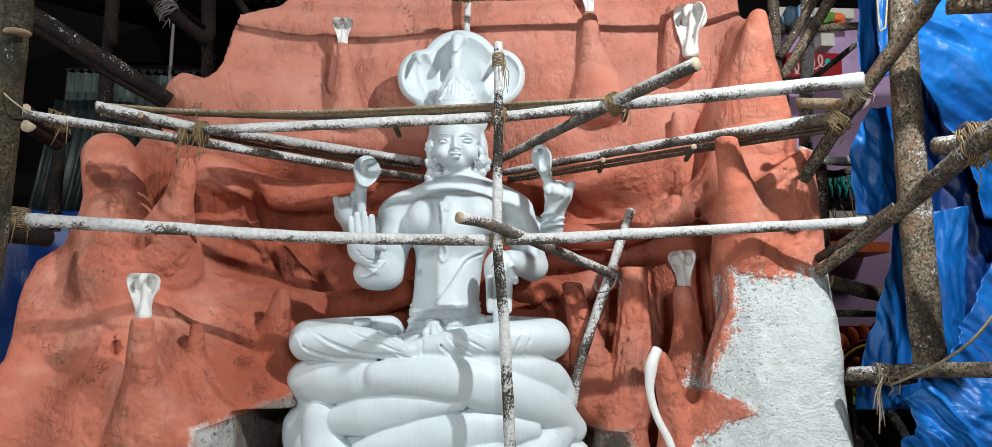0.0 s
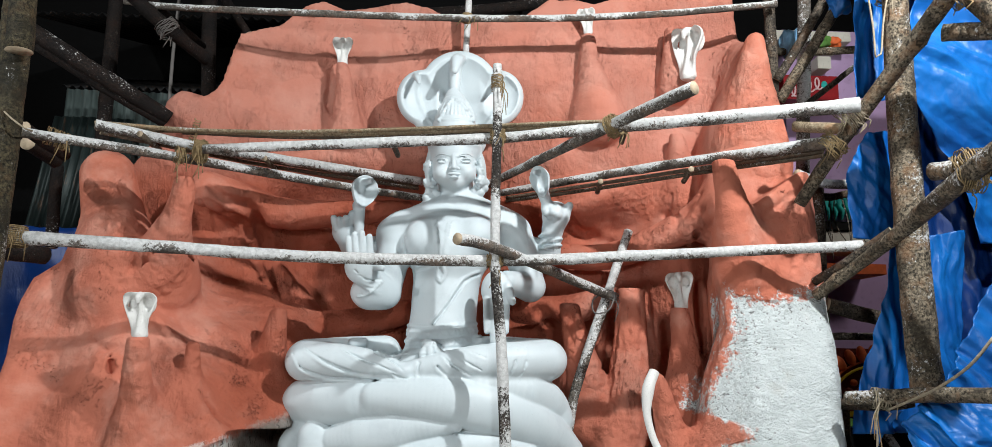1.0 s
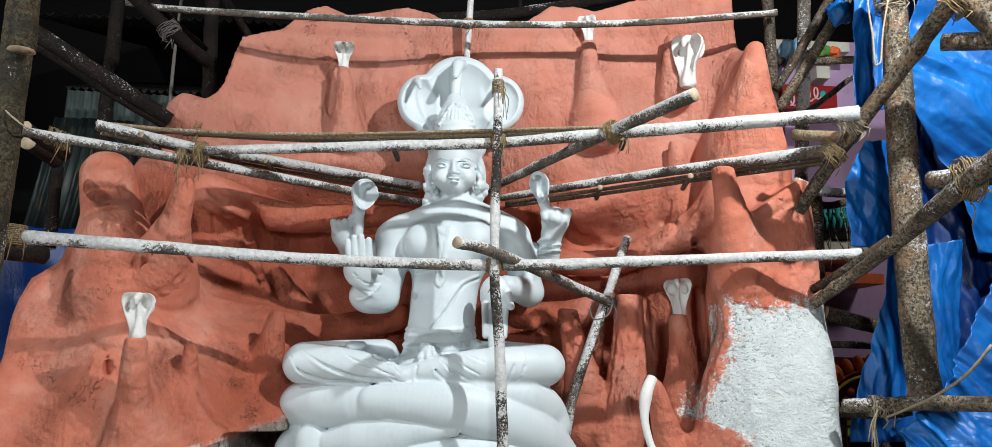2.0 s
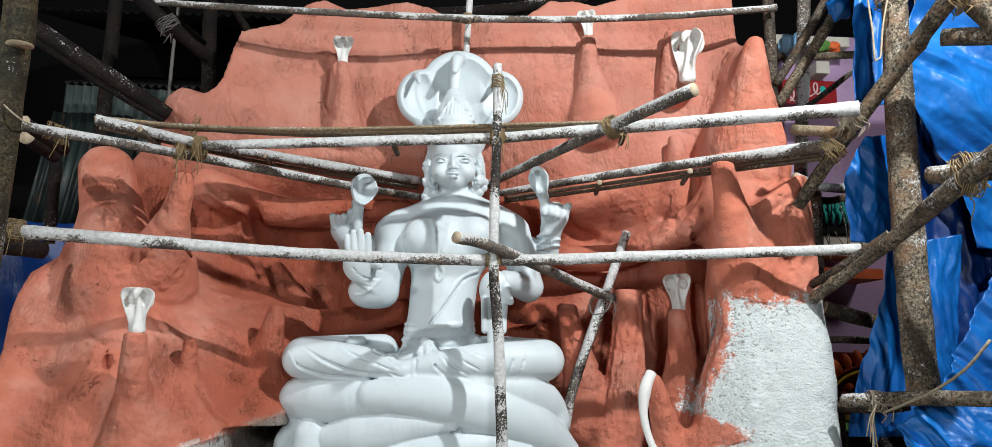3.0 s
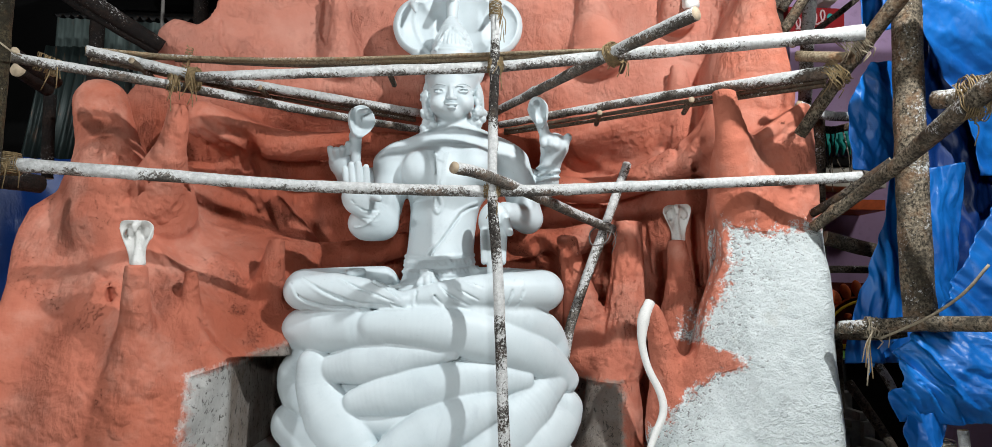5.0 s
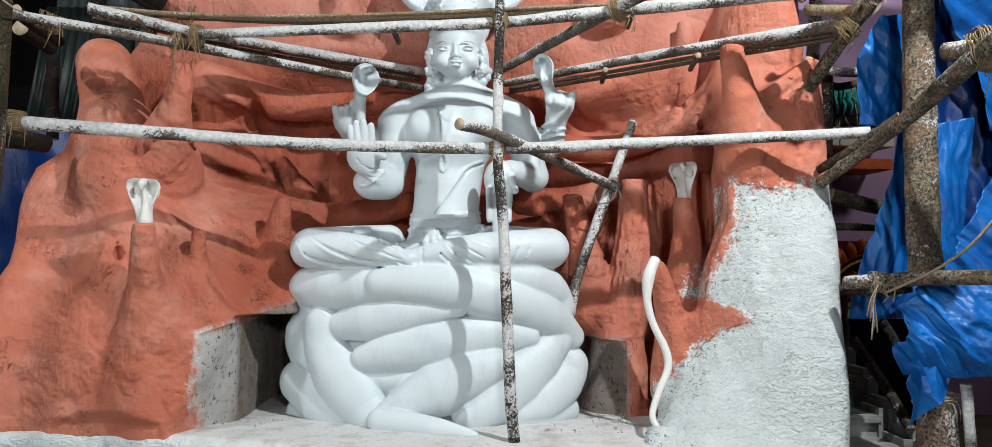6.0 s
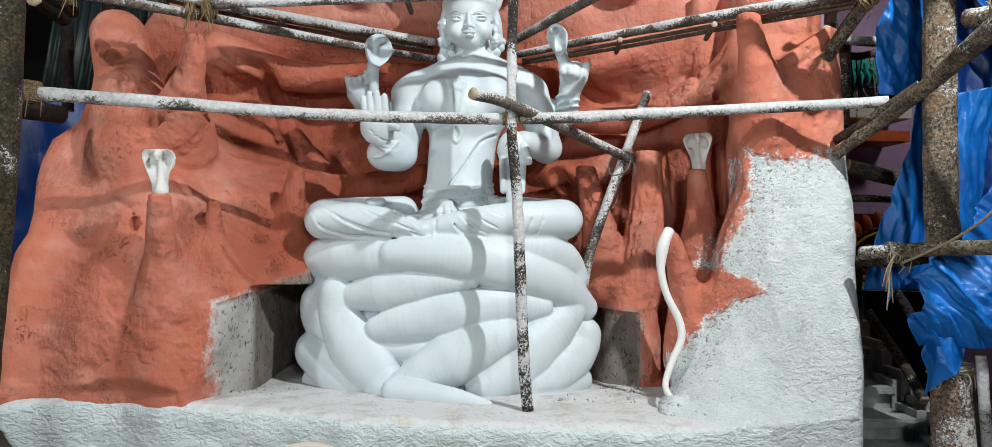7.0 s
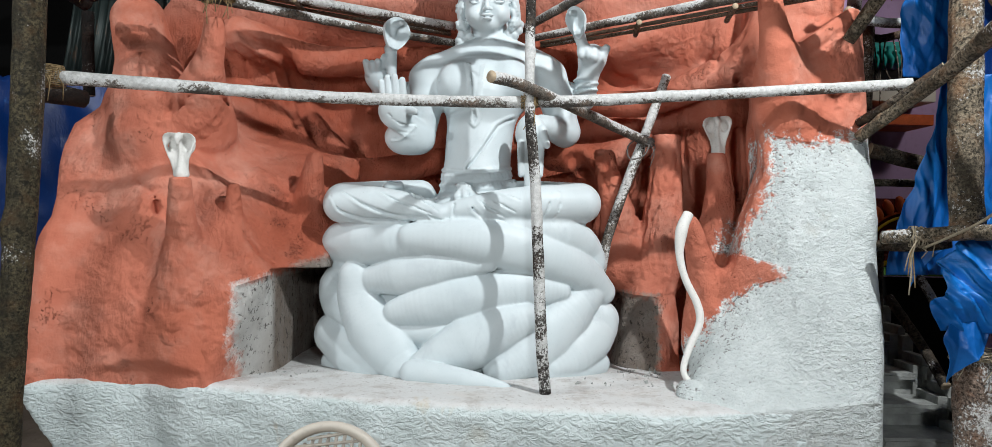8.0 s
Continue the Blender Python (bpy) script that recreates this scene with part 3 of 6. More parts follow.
def mound():
    """The anthill backdrop: a wall behind the statue with hills and cones kneaded on to it."""
    c = Clay((-3.45, 4.15, -0.06), (2.60, 6.75, 4.75), 0.017)
    s, x, y, z = c.patch(c.low, c.low + c.h * c.n, 0)
    crest = np.interp(x, [-2.52, -2.43, -2.33, -2.16, -2.04, -1.98, -1.92, -1.62, -1.43, -1.28, -1.09, -0.76, -0.60, -0.36, -0.18, 0.03, 0.40, 0.61, 0.82, 0.98, 1.30, 1.62, 2.16, 2.2],
                      [3.14, 3.38, 3.50, 3.44, 3.62, 3.87, 4.05, 4.17, 4.36, 4.42, 4.34, 4.40, 4.43, 4.36, 4.24, 4.22, 4.28, 4.44, 4.46, 4.41, 4.52, 4.58, 4.60, 4.3])
    face = 6.12 - 0.10 * ((x + 0.2) / 2.0) ** 2 + 0.05 * np.sin(x * 2.3 + z) + 0.04 * np.sin(z * 2.9 - x * 1.7)
    # the upper wall hangs over a deep hollow behind the figure
    hollow = np.clip((2.95 - z - 0.16 * np.sin(x * 1.9 + 0.6)) / 0.30, 0, 1) * np.clip((1.75 - np.abs(x + 0.1)) / 0.5, 0, 1)
    face = face + 0.34 * hollow * hollow * (3 - 2 * hollow)
    wall = np.maximum(np.maximum((face - y) * 0.85, y - face - 0.38), np.maximum((z - crest - 0.09) * 0.6, np.maximum(x - 2.205, -2.48 - 0.22 * np.clip((3.25 - z) / 0.3, 0, 1) - x)))
    c.f[s] = wall
    # the broad hill of the west side: a face that leans back, with a cliff towards the figure
    left = np.interp(z, [0.587, 1.087, 1.263, 1.394, 1.528, 1.748, 1.895, 2.047, 2.175], [-2.96, -2.957, -2.944, -2.904, -2.915, -2.973, -2.983, -2.962, -2.814])
    turn = np.interp(z, [0.4, 1.091, 1.255, 1.561, 1.791, 2.019], [-1.78, -1.5, -1.634, -1.839, -2.05, -2.363])
    cliff = np.interp(z, [0.4, 1.1, 1.6, 2.0, 2.4], [-1.20, -1.18, -1.12, -1.28, -1.62])
    lean = 4.76 + 0.12 * np.clip(z - 0.4, 0, 0.9) + 0.06 * np.clip(z - 0.9, 0, 0.4) / 0.4 + 0.50 * np.maximum(z - 1.3, 0) + 0.035 * np.sin(x * 5.2 + 0.8 * z + 2.0) + 0.018 * np.sin(x * 11 - 1.3 * z)
    step = np.clip((x - turn) / 0.10, 0, 1)
    lean = lean + 0.13 * step * step * (3 - 2 * step) + 0.75 * np.maximum(x - turn - 0.05, 0) + 3.0 * np.maximum(x - cliff, 0)
    hill = smooth_most((lean - y) * 0.8, (left - 0.06 - x) * 0.9, 0.16)
    hill = smooth_most(np.maximum(hill, y - 6.3), (z - 2.42) * 0.8, 0.15)
    c.f[s] = smooth_least(c.f[s], hill, 0.14)

    def flare(line, radii, k=0.08, top=True):
        c.snake(line, radii, k, 0.06, 1.0, line[0][2] if top else None)

    # the pillar and the folds behind it
    flare([(-2.635, 5.56, 2.813), (-2.599, 5.55, 2.666), (-2.548, 5.53, 2.483), (-2.437, 5.4, 1.977)], [0.185, 0.205, 0.25, 0.30], 0.10, False)
    # folds that sweep from the hills into the wall
    for line, radii in (
        ([(-1.973, 5.750, 2.764), (-1.418, 6.050, 2.643), (-0.534, 6.160, 2.718)], [0.14, 0.12, 0.08]),
        ([(-1.429, 5.950, 1.772), (-0.978, 6.100, 1.790), (-0.500, 6.200, 1.906)], [0.12, 0.12, 0.1]),
        ([(0.394, 6.120, 2.405), (1.095, 6.050, 2.367), (1.622, 5.750, 2.565), (1.836, 5.500, 2.721)], [0.09, 0.11, 0.14]),
        ([(-2.310, 6.080, 3.45), (-1.997, 6.120, 3.395), (-1.680, 6.150, 3.149)], [0.11, 0.09, 0.06]),
        ([(0.402, 6.100, 1.926), (0.803, 6.100, 1.937), (1.095, 6.050, 2.041)], [0.10, 0.13, 0.1]),
    ):
        c.snake(line, radii, 0.16, 0.12)
    # the tall ridge of the east side, which runs out on to the platform
    for a, b, ra, rb in (
        ((2.142, 5.550, 3.974), (2.154, 5.680, 3.163), 0.06, 0.24), ((2.154, 5.680, 3.163), (2.155, 5.420, 2.029), 0.26, 0.36),
        ((2.132, 5.420, 2.028), (2.091, 5.150, 0.586), 0.36, 0.52),
        ((2.256, 5.200, 1.677), (2.130, 4.850, 0.285), 0.24, 0.42), ((1.948, 5.250, 1.247), (1.619, 4.850, 0.313), 0.30, 0.38),
        ((2.047, 4.950, 0.620), (2.003, 4.820, 0.133), 0.40, 0.46), ((1.640, 5.050, 0.594), (1.459, 4.780, 0.366), 0.22, 0.24),
        ((2.312, 5.900, 3.865), (2.292, 5.800, 2.945), 0.25, 0.4),
    ):
        c.rod(a, b, ra, rb, 0.32)
    # cones of the west side, flaring out at the foot
    flare([(-1.884, 5.02, 2.707), (-1.903, 5.06, 2.568), (-1.962, 5.13, 2.416), (-2.068, 5.28, 2.207), (-2.18, 5.48, 1.982)], [0.062, 0.088, 0.150, 0.235, 0.30], 0.09)
    flare([(-1.95, 4.7, 1.654), (-1.966, 4.75, 1.496), (-1.972, 4.8, 1.265), (-1.985, 4.87, 0.873), (-2.034, 5.02, 0.416), (-2.027, 5.06, -0.073)], [0.064, 0.100, 0.165, 0.235, 0.30, 0.32], 0.16)
    flare([(-1.725, 4.98, 1.632), (-1.735, 5.02, 1.464), (-1.732, 5.08, 1.219), (-1.737, 5.18, 0.883), (-1.746, 5.25, 0.372)], [0.040, 0.078, 0.145, 0.22, 0.26], 0.05)
    flare([(-1.322, 5.46, 1.873), (-1.349, 5.48, 1.674), (-1.391, 5.52, 1.407), (-1.423, 5.58, 1.159)], [0.052, 0.095, 0.155, 0.22], 0.05)
    # cones of the upper wall
    flare([(-1.073, 6, 3.895), (-1.042, 6.02, 3.666), (-1.027, 6.08, 3.339)], [0.046, 0.088, 0.15], 0.06)
    flare([(0.922, 5.97, 4.185), (0.937, 5.99, 3.979), (0.974, 6.02, 3.746), (1.016, 6.08, 3.496)], [0.058, 0.082, 0.15, 0.24], 0.06)
    flare([(-1.795, 6.03, 3.459), (-1.776, 6.06, 3.253)], [0.04, 0.10], 0.05)
    flare([(1.611, 5.98, 4.263), (1.629, 6, 4.039), (1.668, 6.06, 3.788)], [0.05, 0.085, 0.14], 0.05)
    flare([(1.639, 5.98, 3.372), (1.668, 6.02, 3.156), (1.7, 6.08, 2.829)], [0.05, 0.115, 0.19], 0.05)
    flare([(-2.29, 6.05, 3.45), (-2.128, 6.1, 3.225)], [0.10, 0.16], 0.12, False)
    # cones of the east side
    flare([(1.512, 5.5, 1.942), (1.529, 5.52, 1.754), (1.537, 5.54, 1.482), (1.528, 5.56, 1.164)], [0.066, 0.090, 0.135, 0.19], 0.04)
    flare([(1.216, 5.82, 2.088), (1.21, 5.82, 1.763), (1.19, 5.82, 1.429), (1.171, 5.82, 1.048)], [0.105, 0.125, 0.155, 0.19], 0.04)
    flare([(0.755, 5.84, 1.975), (0.795, 5.86, 1.757), (0.88, 5.88, 1.423), (0.921, 5.9, 1.086)], [0.075, 0.105, 0.15, 0.19], 0.04)
    flare([(1.229, 5.1, 1.427), (1.27, 5.09, 1.27), (1.329, 5.08, 1.023), (1.371, 5.04, 0.66)], [0.062, 0.095, 0.14, 0.19], 0.07, False)
    flare([(1.685, 4.98, 1.168), (1.502, 5.02, 1.032)], [0.05, 0.13], 0.07, False)
    flare([(1.096, 5.8, 1.025), (1.093, 5.76, 0.677), (1.066, 5.72, 0.405)], [0.17, 0.22, 0.25], 0.05, False)
    c.ball((1.145, 4.660, 0.432), (0.06, 0.06, 0.07), 0.04)
    # creases and holes between the hills
    def furrow(line, radii, k=0.02, sink=0.0):
        c.crease(line, radii, k, sink, near=0.12)

    furrow([(-1.92, 5.619, 2.754), (-1.801, 5.707, 2.675), (-1.683, 5.78, 2.657), (-1.645, 6.046, 2.532), (-1.584, 6.118, 2.297), (-1.45, 6.049, 1.994)], [0.02, 0.05, 0.06, 0.065, 0.05, 0.025], 0.03)
    furrow([(-1.95, 5.646, 2.667), (-1.864, 5.796, 2.599), (-1.745, 5.937, 2.544), (-1.702, 6.045, 2.333), (-1.592, 6.021, 2.111)], [0.015, 0.03, 0.04, 0.035, 0.015], 0.02)
    furrow([(-1.997, 5.651, 2.667), (-1.97, 5.952, 2.531), (-1.875, 5.915, 2.309)], [0.01, 0.018, 0.008], 0.02)
    furrow([(-2.243, 4.999, 1.527), (-2.214, 4.966, 1.455), (-2.199, 4.938, 1.395)], [0.018, 0.036, 0.015], 0.02, 0.03)
    furrow([(-2.391, 5.095, 1.633), (-2.285, 5.028, 1.567), (-2.198, 5.027, 1.597)], [0.01, 0.022, 0.012], 0.02)
    furrow([(-2.042, 5.142, 1.783), (-1.945, 5.113, 1.675), (-1.851, 5.066, 1.568)], [0.010, 0.020, 0.014], 0.02)
    furrow([(-1.867, 5.074, 1.589), (-1.852, 5.1, 1.598)], [0.016, 0.012], 0.015)
    furrow([(-1.66, 5.079, 1.384), (-1.597, 4.988, 1.241), (-1.468, 4.994, 1.107)], [0.008, 0.022, 0.016], 0.015, 0.01)
    furrow([(-1.485, 5.783, 1.841), (-1.504, 5.535, 1.629), (-1.541, 5.372, 1.505)], [0.008, 0.012, 0.006], 0.02)
    furrow([(0.770, 6.100, 2.697), (0.925, 6.100, 2.573), (1.232, 6.100, 2.495)], [0.04, 0.08, 0.02], 0.05)
    furrow([(1.59, 5.932, 2.855), (1.547, 5.717, 2.661), (1.548, 5.649, 2.562)], [0.015, 0.03, 0.015], 0.015)
    furrow([(1.683, 5.488, 2.776), (1.606, 5.594, 2.66), (1.502, 5.686, 2.536), (1.433, 5.744, 2.474)], [0.012, 0.028, 0.028, 0.01], 0.02)
    furrow([(1.686, 5.45, 2.654), (1.645, 5.566, 2.539), (1.729, 6.005, 2.451)], [0.012, 0.030, 0.015], 0.03)
    furrow([(1.425, 6.138, 2.126), (1.44, 6.146, 1.884), (1.478, 6.124, 1.682)], [0.015, 0.032, 0.012], 0.015)
    furrow([(1.807, 6.025, 2.157), (1.824, 6.039, 1.935), (1.842, 6.039, 1.637)], [0.030, 0.055, 0.025], 0.02, 0.02)
    furrow([(1.136, 6.344, 1.944), (1.119, 6.378, 1.71), (0.991, 5.775, 1.473)], [0.020, 0.035, 0.015], 0.015)
    furrow([(0.703, 5.797, 1.894), (0.761, 5.771, 1.913), (0.773, 5.762, 1.657)], [0.03, 0.03, 0.012], 0.015)
    furrow([(0.555, 5.996, 1.906), (0.638, 6.063, 1.813), (0.705, 6.416, 1.677)], [0.07, 0.08, 0.05], 0.05)
    furrow([(-1.193, 6.173, 3.88), (-1.198, 6.142, 3.621), (-1.114, 5.966, 3.407)], [0.012, 0.03, 0.012], 0.02)
    furrow([(-1.989, 6.026, 3.631), (-1.952, 5.991, 3.435), (-1.892, 5.987, 3.332)], [0.008, 0.016, 0.010], 0.02)
    # comb marks round the feet of the cones
    for k in range(11):
        a, b = k / 10, 0.5 + 0.5 * math.sin(k * 2.4)
        q0, q1 = Vector((-2.181, 5.127, 2.219)).lerp(Vector((-1.878, 5.266, 2.231)), a), Vector((-2.249, 5.146, 2.053)).lerp(Vector((-1.952, 5.741, 2.089)), a)
        furrow([q0.lerp(q1, 0.3 * b), q0.lerp(q1, 0.6), q0.lerp(q1, 0.85 + 0.15 * b)], [0.010, 0.024, 0.010], 0.006)
    for k in range(8):
        q0, q1 = Vector((1.125, 5.741, 1.946)).lerp(Vector((1.281, 5.72, 1.971)), k / 7), Vector((1.015, 5.7, 1.148)).lerp(Vector((1.288, 5.67, 1.177)), k / 7)
        furrow([q0, q0.lerp(q1, 0.5), q1], [0.008, 0.017, 0.008], 0.008)
    s, x, y, z = c.patch(c.low, c.low + c.h * c.n, 0)
    # the even face above the bare cement, and the niche beside the coils
    face = np.maximum(np.maximum(4.93 + 0.10 * np.maximum(z - 2.0, 0) - (0.27 + 0.13 * np.clip((x - 1.4) / 0.7, 0, 1)) * np.maximum(2.0 - z, 0) + 0.85 * np.maximum(1.74 - x, 0) - y, y - 5.9), np.maximum(np.interp(z, [0.6, 1.0, 1.5, 1.8], [1.40, 1.44, 1.56, 1.66]) + 0.35 * np.maximum(y - 5.1, 0) - x, z - np.interp(x, [1.55, 1.70, 1.88, 2.19, 2.30], [2.40, 2.50, 2.60, 2.83, 2.86])))
    face = np.maximum(face, 0.4 - z)
    e = np.maximum(0.06 - np.abs(c.f[s] - face), 0) / 0.06
    c.f[s] = np.minimum(c.f[s], face) - e * e * 0.06 * 0.25
    c.crease([(2.178, 4.996, 2.7), (2.013, 4.979, 2.568), (1.831, 4.88, 2.453), (1.746, 4.836, 2.382)], [0.012, 0.020, 0.024, 0.010], 0.04)
    flare([(1.629, 4.88, 2.861), (1.665, 4.9, 2.697), (1.729, 4.96, 2.466), (1.818, 5.06, 2.153)], [0.070, 0.100, 0.150, 0.19], 0.12)
    niche = np.maximum(np.maximum(-1.485 - x, x + 0.6), np.maximum(z - 1.09, 4.95 - y))
    c.f[s] = np.maximum(c.f[s], -np.maximum(niche, y - 6.2))
    # the flat flank of the east side and the foot on the platform
    foot = np.interp(x, [-2.85, -2.3, -1.5, -0.7, 0.0, 1.1, 2.45], [4.72, 4.80, 4.64, 4.40, 4.33, 4.28, 4.33])
    block = np.maximum(np.maximum(foot - y, y - 5.5), np.maximum(1.12 - x, z - np.interp(x, [1.12, 1.35, 2.1], [0.37, 0.40, 0.44])))
    e = np.maximum(0.16 - np.abs(c.f[s] - block), 0) / 0.16
    c.f[s] = np.minimum(c.f[s], block) - e * e * 0.16 * 0.25
    flank = (2.46 - 0.085 * np.maximum(z - 0.6, 0)) * (np.minimum(y, 5.1) - 0.1) / 4.9
    flank = flank - 0.35 * np.maximum(0.14 - z, 0)
    e = np.maximum(0.07 - np.abs(c.f[s] - (x - flank)), 0) / 0.07
    c.f[s] = np.maximum(c.f[s], x - flank) + e * e * 0.07 * 0.25
    front = np.interp(x, [-2.85, -2.3, -1.5, -0.7, 0.0, 1.1, 2.45], [4.72, 4.80, 4.64, 4.40, 4.33, 4.28, 4.33])
    c.f[s] = np.maximum(c.f[s], front + 0.02 - 0.032 * np.clip((x - 1.1) / 0.8, 0, 1) - y - 0.7 * np.maximum(z - 0.45, 0))
    c.f[s] = np.maximum(c.f[s], 0.345 - 0.36 * np.clip((x - 1.12) / 0.10, 0, 1) - z + 0 * y)
    v, f = c.skin()
    bulk = 0.022 * value_noise(v, 2.6, 11) + 0.008 * value_noise(v, 7, 12) + 0.006 * value_noise(v, 17, 13) + 0.003 * value_noise(v, 34, 14)
    bulk *= np.where(v[:, 0] > 1.0, np.clip((v[:, 2] - 0.42) / 0.35, 0.25, 1), 1)
    v += bulk[:, None] * np.array([0.35, -0.9, 0.25])
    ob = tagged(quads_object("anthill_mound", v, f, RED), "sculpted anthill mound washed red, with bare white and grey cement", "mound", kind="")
    # where the wash stops
    edge = np.interp(v[:, 2], [0.30, 0.42, 0.5, 0.7, 0.9, 1.06, 1.13, 1.18, 1.25, 1.5, 1.75, 2.02], [0.8, 0.96, 1.06, 1.22, 1.38, 1.55, 1.70, 1.68, 1.47, 1.60, 1.68, 1.70])
    bare = np.minimum(v[:, 0] - edge, 1.99 + 0.03 * np.sin(v[:, 0] * 9) - v[:, 2])
    bare = np.minimum(bare, 5.38 - v[:, 1])
    brim = np.interp(v[:, 0], [-1.9, -1.75, -1.62, -1.45, -1.2, -0.2, 0.8, 1.2], [0.90, 0.95, 1.00, 1.06, 1.17, 0.98, 0.92, 0.90])
    raw = np.minimum(np.minimum(v[:, 0] + 1.66, brim - v[:, 2]), 1.13 - v[:, 0])
    raw = np.minimum(raw, v[:, 1] - 4.80)
    # coarse, pitted hollows behind the figure, whose red also carries their shade
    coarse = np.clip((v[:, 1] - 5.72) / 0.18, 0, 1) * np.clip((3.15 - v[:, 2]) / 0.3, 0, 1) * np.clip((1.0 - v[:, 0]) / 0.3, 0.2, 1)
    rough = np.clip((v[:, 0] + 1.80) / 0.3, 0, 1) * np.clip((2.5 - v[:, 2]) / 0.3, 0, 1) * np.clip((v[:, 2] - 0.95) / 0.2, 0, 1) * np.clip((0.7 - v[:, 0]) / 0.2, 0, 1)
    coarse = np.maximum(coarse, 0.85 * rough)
    # thin marks the upper wall, painted paler as the light on it shows
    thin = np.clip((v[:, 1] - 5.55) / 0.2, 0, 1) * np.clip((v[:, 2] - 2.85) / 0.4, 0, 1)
    # cement set deep or to the east: brownish, its shade painted in too
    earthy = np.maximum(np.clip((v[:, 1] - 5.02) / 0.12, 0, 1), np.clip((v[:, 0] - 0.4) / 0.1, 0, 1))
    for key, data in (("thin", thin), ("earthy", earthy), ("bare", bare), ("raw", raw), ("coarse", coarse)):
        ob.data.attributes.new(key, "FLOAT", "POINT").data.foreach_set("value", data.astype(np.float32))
    return ob


def crumbs():
    """Bits of broken plaster, twigs and dust swept into the corners of the platform."""
    rng = random.Random(5)
    verts, faces = [], []
    for x0, x1, y0, y1, count in ((-1.75, -1.2, 4.98, 5.35, 30), (0.80, 1.1, 5.15, 5.6, 60), (0.5, 1.0, 4.85, 5.1, 16)):
        for _ in range(count):
            size = rng.uniform(0.003, 0.010) * (2.0 if rng.random() < 0.08 else 1.0)
            at = Vector((rng.uniform(x0, x1), rng.uniform(y0, y1), 0.402 + size * 0.3))
            turn = Euler((rng.uniform(0, 6), rng.uniform(0, 6), rng.uniform(0, 6))).to_matrix()
            long = rng.uniform(0.8, 2.4)
            n = len(verts)
            for p in ((1, 0, 0), (-1, 0, 0), (0, 1, 0), (0, -1, 0), (0, 0, 1), (0, 0, -1)):
                q = turn @ Vector((p[0] * long * rng.uniform(0.7, 1.2), p[1] * rng.uniform(0.7, 1.2), p[2] * 0.6))
                verts.append(at + q * size)
            faces += [(n + a, n + b, n + c) for a, b, c in ((0, 2, 4), (2, 1, 4), (1, 3, 4), (3, 0, 4), (2, 0, 5), (1, 2, 5), (3, 1, 5), (0, 3, 5))]
    return tagged(mesh_object("plaster_crumbs", verts, faces, STONE, smooth=False), "scattered grey plaster crumbs on the platform", "rubble", kind="stuff")


ground()
platform()
mound()
crumbs()


